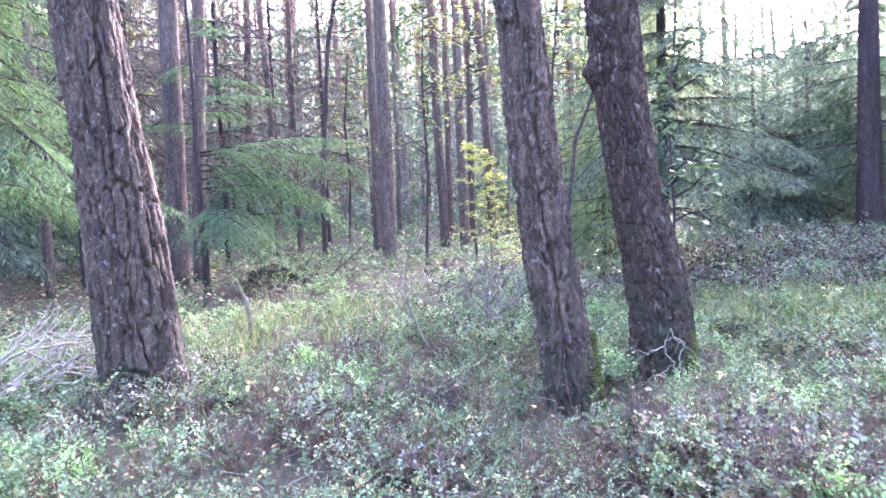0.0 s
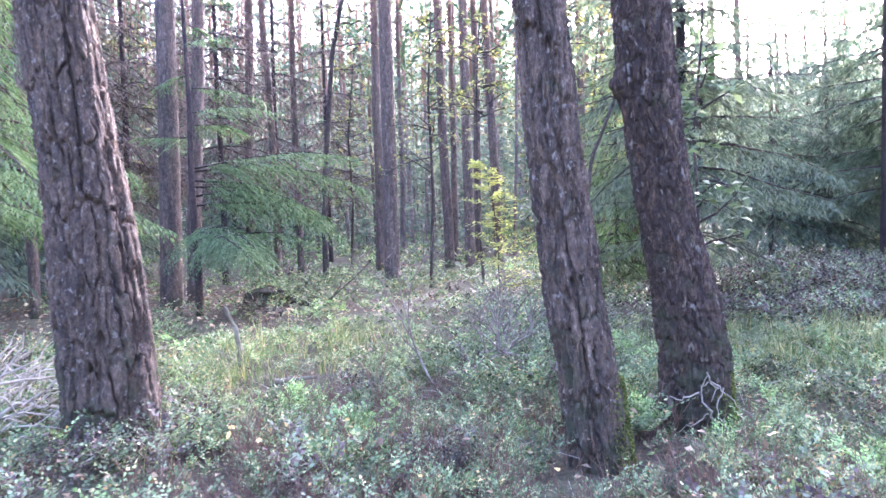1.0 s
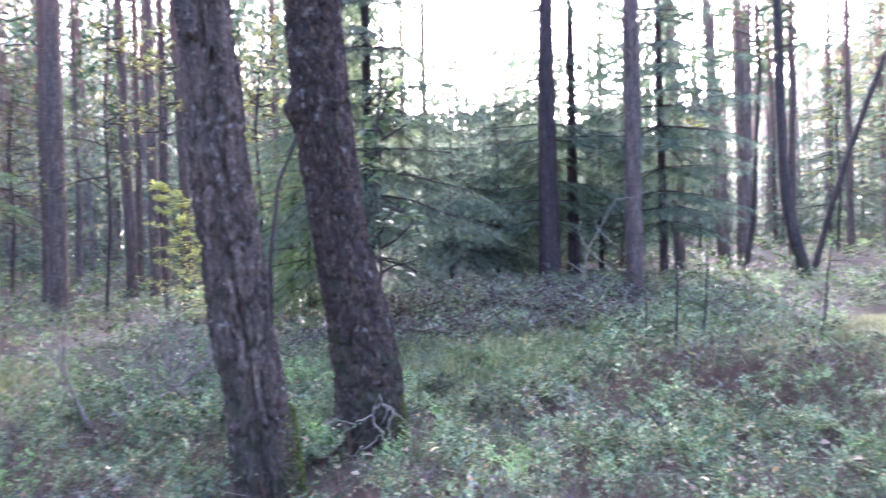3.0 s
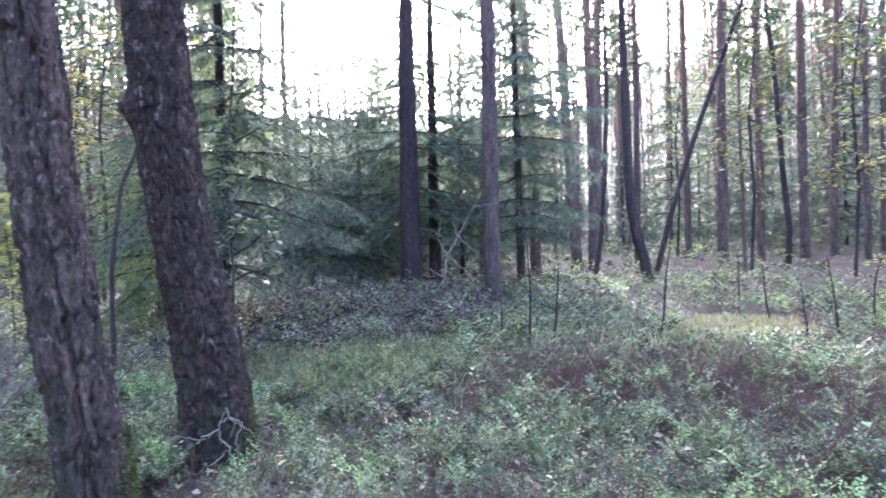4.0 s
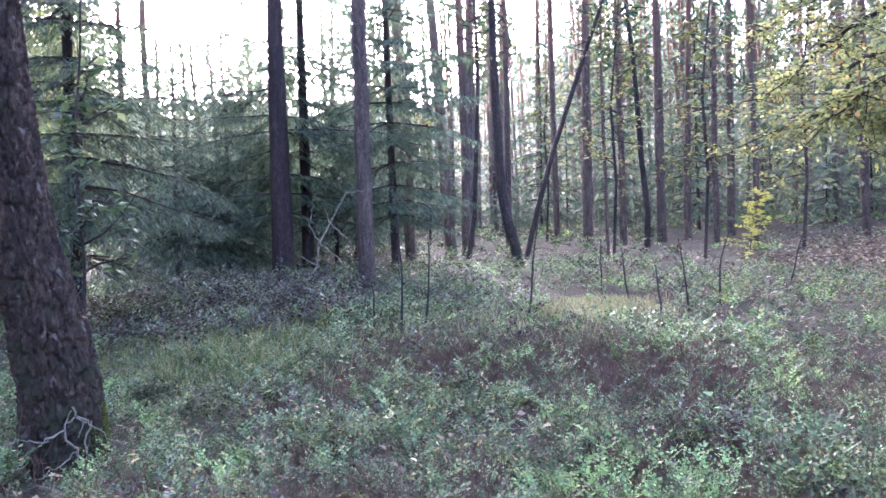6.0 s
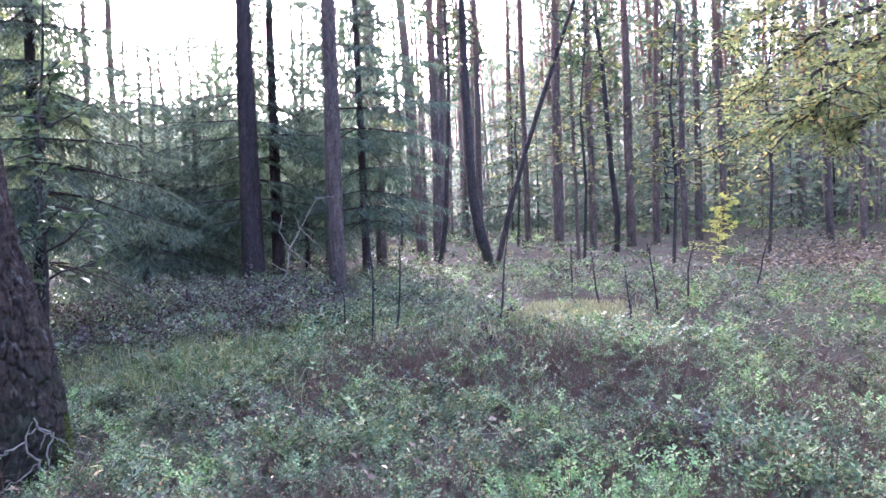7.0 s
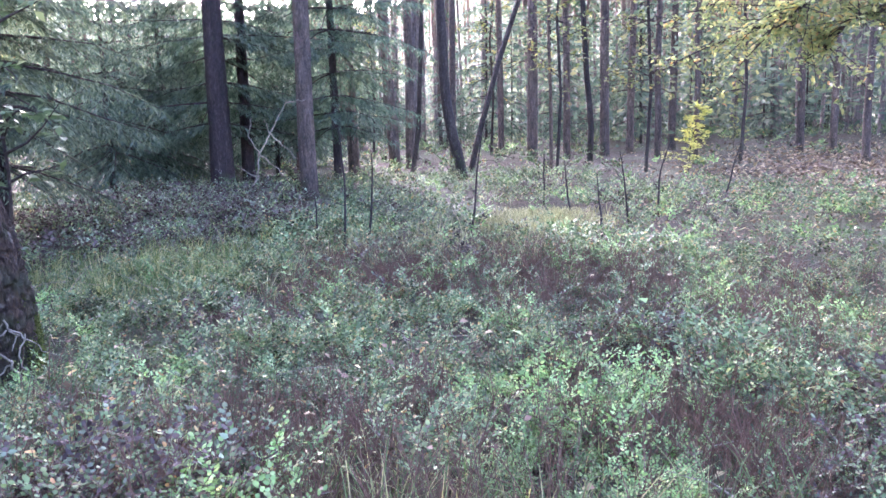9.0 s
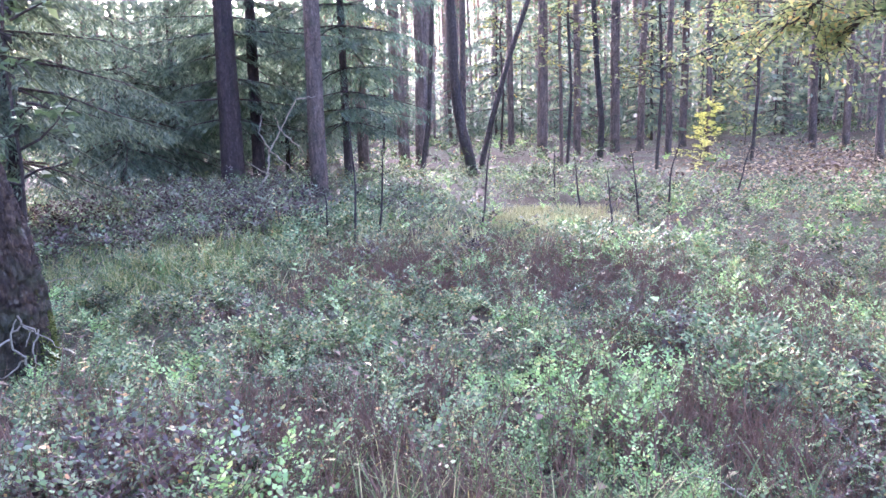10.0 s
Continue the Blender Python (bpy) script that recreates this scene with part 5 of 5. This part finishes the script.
def twig_thing(name, bearing, dist, lines, radius, material, label, category="twig", group="", jitter=0.02, seed=0, tilt=0.0):
    """Dead wood from lines of (right, up) steps in metres, facing the walker; tilt lays it back."""
    x, y = polar(bearing, dist)
    a = radians(bearing)
    r = np.random.default_rng(seed)
    ob_z = gz(x, y)
    s = Soup()
    for q, line in enumerate(lines):
        c = np.array(line, float)
        t = np.linspace(0, len(c) - 1, 5 * (len(c) - 1) + 1)
        u, h = np.interp(t, np.arange(len(c)), c[:, 0]), np.interp(t, np.arange(len(c)), c[:, 1])
        u, h, dep = u + r.normal(0, jitter, len(t)) * 0.5, h + r.normal(0, jitter, len(t)) * 0.5, np.cumsum(r.normal(0, jitter, len(t))) + tilt * h
        pts = np.stack([u * math.cos(a) + dep * math.sin(a), -u * math.sin(a) + dep * math.cos(a), h], -1)
        s.tube(pts, np.linspace(radius, radius * 0.4, len(t)) * (1 if q == 0 else 0.65), 6)
    ob = new(name, s.mesh(name, material))
    ob.location = (x, y, ob_z)
    return tagged(ob, label, category, group)


twig_thing("fallen_branch", 18.0, 5.22, [((0.03, -0.02), (-0.06, 0.16), (-0.15, 0.30), (-0.10, 0.47)), ((-0.15, 0.30), (-0.3, 0.27), (-0.46, 0.30)), ((-0.10, 0.44), (0.0, 0.33), (0.2, 0.14)),
           ((-0.06, 0.16), (-0.2, 0.08), (-0.34, 0.0)), ((0.0, 0.33), (-0.02, 0.15), (0.08, 0.0)), ((-0.13, 0.38), (-0.02, 0.34), (-0.06, 0.25))], 0.010, M_DEADWOOD, "forked bleached branch propped against a mossy trunk", seed=401)
twig_thing("dead_sapling", 33.2, 13.0, [((0.0, 0.0), (0.25, 0.45), (0.3, 0.85), (0.5, 1.2), (0.8, 1.75)), ((0.3, 0.85), (0.15, 1.15), (0.2, 1.5)), ((0.5, 1.2), (0.75, 0.95), (0.95, 0.75)), ((0.5, 1.2), (0.42, 1.45)),
           ((0.25, 0.45), (-0.1, 0.7)), ((0.3, 0.85), (0.6, 0.6), (0.8, 0.3)), ((0.8, 1.7), (1.1, 1.75))], 0.020, M_DEADWOOD, "bleached leafless dead sapling with forked twigs", "sapling", seed=402)
twig_thing("dead_twig", 44.9, 4.75, [((0.0, 0.0), (0.06, 0.12), (0.0, 0.25), (-0.02, 0.36)), ((0.06, 0.12), (0.12, 0.05), (0.1, 0.2)), ((0.0, 0.25), (0.05, 0.2), (0.09, 0.05))], 0.005, M_DEADWOOD, "pale curling dead twig in the heath", seed=403)
twig_thing("dead_twig", 43.6, 3.25, [((0.05, 0.0), (-0.02, 0.14), (-0.09, 0.27)), ((0.0, 0.05), (0.12, 0.16), (0.18, 0.2))], 0.012, M_DEADWOOD, "short bleached stick poking out of the heath", seed=404)
twig_thing("dead_twig", -25.0, 5.15, [((0.0, 0.0), (0.06, 0.14), (0.09, 0.26)), ((0.06, 0.14), (0.2, 0.2), (0.26, 0.29)), ((0.06, 0.14), (0.0, 0.24))], 0.006, M_DEADWOOD, "pale forked twig at the foot of a pine", seed=405)
twig_thing("leaning_stake", -16.9, 7.9, [((0.0, -0.03), (-0.02, 0.25), (-0.06, 0.5), (-0.17, 0.72))], 0.038, M_GREYWOOD, "short rotten pole with pale lichen leaning in the moss", "pole", seed=406, jitter=0.012)
twig_thing("fallen_log", -13.0, 6.95, [((-0.24, 0.10), (-0.05, 0.115), (0.14, 0.12)), ((-0.12, 0.11), (-0.14, 0.2))], 0.034, M_GREYWOOD, "short broken log end lying in the heath", "log", seed=407, jitter=0.006)
twig_thing("fallen_branch", -24.0, 8.0, [((-0.25, 0.12), (0.0, 0.22), (0.28, 0.36)), ((0.0, 0.22), (-0.1, 0.34), (0.1, 0.38))], 0.016, M_DEADWOOD, "bleached broken branch lying behind a pine", seed=408)
for q in range(26):
    r = np.random.default_rng(500 + q)
    L, up = r.uniform(0.5, 1.5), r.uniform(0.05, 0.45)
    twig_thing("fallen_branch", r.uniform(-35.0, -28.0), r.uniform(5.9, 7.4), [((-L / 2, r.uniform(0.02, 0.2)), (0, up + 0.08), (L / 2, up * r.uniform(0.2, 1.4))), ((0, up + 0.08), (L * 0.3, up + 0.25)), ((-L / 4, up * 0.7), (0.1, up + 0.3))],
               r.uniform(0.008, 0.02), M_BLEACHED, "bleached bare branch in a heap of brushwood", "branch", "brushwood heap", 0.03, 510 + q, r.uniform(-0.5, 0.5))
twig_thing("fallen_branch", -8.0, 11.5, [((-0.6, 0.05), (-0.2, 0.35), (0.4, 0.9)), ((-0.2, 0.35), (0.0, 0.7))], 0.014, M_BIRCHY, "dark thin branch sticking up from the moss", seed=530)
twig_thing("fallen_branch", 2.5, 6.6, [((-0.5, 0.15), (0.0, 0.35), (0.35, 0.3), (0.75, 0.05)), ((0.0, 0.35), (0.2, 0.55))], 0.010, M_DEADWOOD, "pale arching dead branch in the bare bush", seed=531)
twig_thing("snapped_stub", 37.3, 12.9, [((0.0, -0.02), (0.01, 0.1), (0.0, 0.22))], 0.035, M_DEADWOOD, "small pale snapped stub in the heath", "stump", "snapped stubs", 0.004, 532)
twig_thing("snapped_stub", 38.4, 12.4, [((0.0, -0.02), (0.01, 0.08), (0.0, 0.17))], 0.03, M_DEADWOOD, "small pale snapped stub in the heath", "stump", "snapped stubs", 0.004, 533)


def mossy_stump(bearing, dist, w, h, seed):
    x, y = polar(bearing, dist)
    u, v = np.meshgrid(np.linspace(0, 2 * np.pi, 48, endpoint=False), np.linspace(0, 1, 20), indexing="ij")
    rad = w * np.sqrt(1 - v ** 2.2) * (1 + 0.6 * fbm(np.cos(u) * 3 + 5, np.sin(u) * 3 + v * 4, seed, 4))
    p = np.stack([rad * np.cos(u), rad * np.sin(u), h * v * (1 + 0.2 * fbm(u * 1.0, v * 3, seed + 4, 2)) - 0.08], -1)
    i, j = np.meshgrid(np.arange(48), np.arange(19), indexing="ij")
    f = np.stack([i * 20 + j, ((i + 1) % 48) * 20 + j, ((i + 1) % 48) * 20 + j + 1, i * 20 + j + 1], -1).reshape(-1, 4)
    ob = new("mossy_stump", to_mesh("mossy_stump", p.reshape(-1, 3), f, M_STUMP))
    ob.location = (x, y, gz(x, y))
    tagged(ob, "low mossy rotten stump darkened with the shade of its hollow", "stump", "mossy stumps")


# mossy wood darkened: the shade of the hollow here is put into its colour
M_STUMP = plain("hollow_shaded_mossy_wood", (0.016, 0.014, 0.009), (0.055, 0.052, 0.026), 9, 0.95, 0.03)
mossy_stump(-13.8, 12.6, 0.38, 0.30, 1)
mossy_stump(-11.0, 13.6, 0.42, 0.24, 7)


# ---------------------------------------------------------------- grass, litter, seedlings
def grass_tuft(n, height, seed, spread=0.05, width=0.006):
    """Arching blades of three pieces each."""
    r = np.random.default_rng(seed)
    V, F, c = [], [], 0
    for i in range(n):
        az, L = r.random() * 6.283, height * r.uniform(0.55, 1.15)
        d = np.array([math.cos(az), math.sin(az), 0])
        o = np.array([r.normal(0, spread), r.normal(0, spread), -0.01])
        k = r.uniform(0.25, 0.9)
        t = np.array([0, 0.4, 0.75, 1.0])
        mid = o + d * (k * L * t ** 1.8)[:, None] + np.array([0, 0, 1.0]) * (L * (t - 0.42 * k * t ** 2.4))[:, None]
        sd = np.array([-d[1], d[0], 0]) * width * np.array([1, 0.9, 0.6, 0.12])[:, None]
        V.append(np.stack([mid - sd / 2, mid + sd / 2], 1).reshape(-1, 3))
        F.append(np.array([[0, 1, 3, 2], [2, 3, 5, 4], [4, 5, 7, 6]]) + c)
        c += 8
    return np.concatenate(V), np.concatenate(F)


def patch(count, b, db, d, dd, seed):
    r = np.random.default_rng(seed)
    bb, dr = np.radians(r.normal(b, db, count)), np.abs(r.normal(d, dd, count))
    return STAND[0] + dr * np.sin(bb), STAND[1] + dr * np.cos(bb)


def grasses():
    tufts = [grass_tuft(16, 0.40, 600 + q) for q in range(4)]
    spots = [(34, 46, 7, 2.7, 0.2), (18, 62, 8, 2.6, 0.25), (170, 26, 4, 8.2, 0.6), (60, 16, 3, 8.8, 0.5), (90, -12, 5, 8.8, 0.8), (60, 30, 4, 9.0, 0.5), (40, -19, 3, 7.6, 0.5), (70, -31, 4, 8.5, 1.2)]
    xy = [patch(n, b, db, d, dd, 640 + q) for q, (n, b, db, d, dd) in enumerate(spots)]
    x, y = np.concatenate([p[0] for p in xy]), np.concatenate([p[1] for p in xy])
    r = np.random.default_rng(650)
    v, f = scatter(tufts, x, y, r.uniform(0.6, 1.2, len(x)), r.integers(0, 4, len(x)), 651)
    tagged(new("grass", to_mesh("grass", v, f, M_GRASS)), "arching green and yellowing grass tufts", "grass", kind="stuff")
    short = [grass_tuft(14, 0.11, 610 + q, 0.08, 0.006) for q in range(4)]
    spots = [(230, -6, 9, 8.8, 1.0), (200, 53, 4, 10.6, 0.7), (110, 45, 5, 9.6, 1.2), (90, 14, 6, 8.2, 0.8), (120, 72, 7, 6.0, 1.3), (90, 26, 5, 8.4, 0.7)]
    xy = [patch(n, b, db, d, dd, 670 + q) for q, (n, b, db, d, dd) in enumerate(spots)]
    x, y = np.concatenate([p[0] for p in xy]), np.concatenate([p[1] for p in xy])
    v, f = scatter(short, x, y, r.uniform(0.6, 1.5, len(x)), r.integers(0, 4, len(x)), 652)
    tagged(new("straw_grass", to_mesh("straw_grass", v, f, M_STRAW)), "short straw-coloured grass in the mossy clearing", "grass", kind="stuff")


grasses()


def dry_grass():
    """Pale dead grass: a mat among the heath, sun on it put into the colour, and wisps on the bank."""
    r = np.random.default_rng(660)
    mat, tall = [grass_tuft(16, 0.13, 616 + q, 0.09, 0.008) for q in range(3)], [grass_tuft(12, 0.42, 626 + q, 0.06, 0.006) for q in range(3)]
    V, F, n = [], [], 0
    for var, spots in ((mat, ((340, 55.5, 2.6, 11.2, 0.5), (60, 47, 2.5, 9.4, 0.5))), (tall, ((50, 49, 4, 9.0, 0.8), (30, 40, 4, 8.4, 0.7)))):
        for q, (m, b, db, d, dd) in enumerate(spots):
            x, y = patch(m, b, db, d, dd, 1200 + q + m)
            v, f = scatter(var, x, y, r.uniform(0.6, 1.3, m), r.integers(0, 3, m), 1210 + q + m)
            V.append(v), F.append(f + n)
            n += len(v)
    tagged(new("dry_grass", to_mesh("dry_grass", np.concatenate(V), np.concatenate(F), M_PALEGRASS)), "pale dead grass in the heath and on the bank", "grass", kind="stuff")


# dead-grass colour, made paler to stand in for sun on the mat
M_PALEGRASS = leaf("dead_grass_blades", [(0, (0.21, 0.20, 0.10)), (0.5, (0.34, 0.33, 0.18)), (1, (0.44, 0.44, 0.24))], 0.4, 0.25, 0.6)
dry_grass()


def dead_twigs():
    """Thin pale twigs lying in and arching out of the heath near the walker."""
    r = np.random.default_rng(770)
    s = Soup()
    for i in range(420):
        b, d = r.uniform(-30, 78), math.sqrt(r.uniform(2.6 ** 2, 8.5 ** 2))
        x, y = polar(b, d)
        az, L = r.random() * 6.283, r.uniform(0.15, 0.6)
        z = gz(x, y) + r.uniform(0.01, 0.2)
        p = wander((x, y, z), (math.cos(az), math.sin(az), r.uniform(-0.1, 0.6)), L, 6, 0.2, 0.06, 7700 + i)
        s.tube(p[[0, 2, 4, 6]], np.linspace(r.uniform(0.002, 0.005), 0.001, 4), 4)
    tagged(new("dead_twig_litter", s.mesh("dead_twig_litter", M_DEADWOOD)), "thin pale dead twigs lying in the heath", "twig litter", kind="stuff")


dead_twigs()


def bare_stems():
    """Leafless reddish bilberry stems standing in the heath."""
    def tuft(seed):
        r = np.random.default_rng(seed)
        s = Soup()
        for i in range(7):
            p = wander((r.normal(0, 0.07), r.normal(0, 0.07), -0.03), (r.normal(0, 0.3), r.normal(0, 0.3), 1), r.uniform(0.25, 0.5), 4, 0.12, 0, seed * 19 + i)
            s.tube(p[[0, 2, 4]], [0.0035, 0.0028, 0.0012], 3)
            for _ in range(2):
                q = wander(p[2], r.normal(0, 1, 3) + (0, 0, 1.2), 0.15, 2, 0.1, 0, seed * 23 + i * 2 + _)
                s.tube(q[[0, 2]], [0.002, 0.001], 3)
        return np.concatenate(s.v), np.concatenate(s.f)
    var = [tuft(1000 + q) for q in range(4)]
    spots = [(150, 43, 4, 7.4, 0.7), (120, 50, 5, 7.9, 0.8), (90, 57, 4, 7.2, 0.7), (40, 3, 8, 6.4, 0.7), (80, -10, 10, 5.2, 0.7), (40, 25, 12, 4.3, 0.7), (60, 62, 8, 6.5, 1.2), (130, 34, 12, 3.1, 0.5), (70, 62, 8, 3.6, 0.6), (40, 2, 8, 3.4, 0.6), (90, -15, 11, 4.1, 0.8), (130, 68, 8, 6.2, 1.4), (70, 74, 5, 4.5, 1.0), (80, 25, 8, 3.4, 0.5)]
    xy = [patch(n, b, db, d, dd, 690 + q) for q, (n, b, db, d, dd) in enumerate(spots)]
    x, y = np.concatenate([p[0] for p in xy]), np.concatenate([p[1] for p in xy])
    r = np.random.default_rng(699)
    v, f = scatter(var, x, y, r.uniform(0.6, 1.15, len(x)), r.integers(0, 4, len(x)), 698)
    tagged(new("bare_heath_stems", to_mesh("bare_heath_stems", v, f, M_REDSTEM)), "bare reddish-brown heath stems", "undergrowth", kind="stuff")


M_REDSTEM = plain("reddish_stems", (0.075, 0.042, 0.024), (0.20, 0.125, 0.078), 30)
bare_stems()


def litter():
    r = np.random.default_rng(750)
    xs, ys = [], []
    for n, b, db, d, dd in ((420, 10, 26, 5.0, 2.0), (420, 55, 18, 7.0, 3.0), (260, -8, 9, 9.0, 1.4), (7000, 77, 6, 19.0, 4.5), (900, 72, 8, 11.0, 3.0), (2600, -24, 7, 13, 4), (700, -7, 11, 13.5, 3.0), (120, 24, 10, 5.0, 1.2), (500, -30, 4, 7.5, 1.5)):
        x, y = patch(n, b, db, d, dd, 760 + int(b) % 50)
        xs.append(x), ys.append(y)
    x, y = np.concatenate(xs), np.concatenate(ys)
    far = np.hypot(x - STAND[0], y - STAND[1])
    lift = np.where(r.random(len(x)) < 0.3, r.uniform(0.1, 0.3, len(x)), 0.045)
    p = np.stack([x, y, ground_z(x, y) + lift], -1)
    way = unit(r.normal(0, 1, p.shape) * (1, 1, 0.25))
    size = r.uniform(0.035, 0.075, len(x)) * np.clip(far / 10, 1, 1.8)
    v, f = blades(p, way, np.cross(way, [0, 0, 1]) + r.normal(0, 0.3, p.shape), size, size * 0.7, 0.15, 0.15)
    tagged(new("leaf_litter", to_mesh("leaf_litter", v, f, M_LITTER, False)), "scattered yellow and brown fallen leaves", "leaf litter", kind="stuff")


litter()


def yellow_leaves():
    """Single bright leaves caught on the low shrubs near the walker."""
    r = np.random.default_rng(790)
    n = 55
    b, d = np.radians(r.uniform(-24, 50, n)), r.uniform(2.6, 6.5, n)
    x, y = STAND[0] + d * np.sin(b), STAND[1] + d * np.cos(b)
    p = np.stack([x, y, ground_z(x, y) + r.uniform(0.12, 0.32, n)], -1)
    way = unit(r.normal(0, 1, p.shape) * (1, 1, 0.3))
    v, f = ovals(p, way, np.cross(way, [0, 0, 1]) + r.normal(0, 0.3, p.shape), r.uniform(0.04, 0.068, n), r.uniform(0.026, 0.042, n), 0.2, 0.2)
    tagged(new("yellow_fallen_leaves", to_mesh("yellow_fallen_leaves", v, f, M_FALLEN, False)), "bright yellow and tan fallen leaves caught on heath", "leaf litter", kind="stuff")


M_FALLEN = leaf("yellow_fallen_leaves", [(0, (0.30, 0.18, 0.08)), (0.4, (0.52, 0.36, 0.14)), (0.75, (0.66, 0.52, 0.2)), (1, (0.7, 0.62, 0.38))], 0.3, 0.3, 0.5)
yellow_leaves()


def seedling(bearing, dist, height, size, leaves, seed, label):
    """A few broad leaves on a thin stem."""
    x, y = polar(bearing, dist)
    root = tree_root("seedling", x, y, label, "seedling", "seedlings")
    r = np.random.default_rng(seed)
    p = wander((0, 0, -0.03), (0.1, 0, 1), height, 5, 0.1, 0, seed)
    s = Soup()
    s.tube(p, np.linspace(0.004, 0.002, 6), 5)
    part("stem", s.mesh("stem", M_TWIG), root)
    for i in range(leaves):
        d = unit(np.array([math.cos(i * 2.4), math.sin(i * 2.4), r.uniform(-0.1, 0.4)]))
        v, f = blades(p[2 + i % 4][None], d[None], np.cross(d, [0, 0, 1])[None], size * r.uniform(0.7, 1.1), size * 0.55, 0.12, 0.15)
        part("leaf", to_mesh("leaf", v, f, M_BRIGHT, False), root)


for q, (b, d, h, sz, n) in enumerate(((63.0, 5.1, 0.42, 0.13, 6), (18.4, 4.9, 0.16, 0.10, 6), (24.5, 4.6, 0.28, 0.08, 7), (53.5, 4.5, 0.36, 0.08, 8), (29.0, 8.5, 0.4, 0.1, 8), (36.5, 6.9, 0.4, 0.09, 8))):
    seedling(b, d, h, sz, n, 900 + q, "small seedling with fresh green leaves")
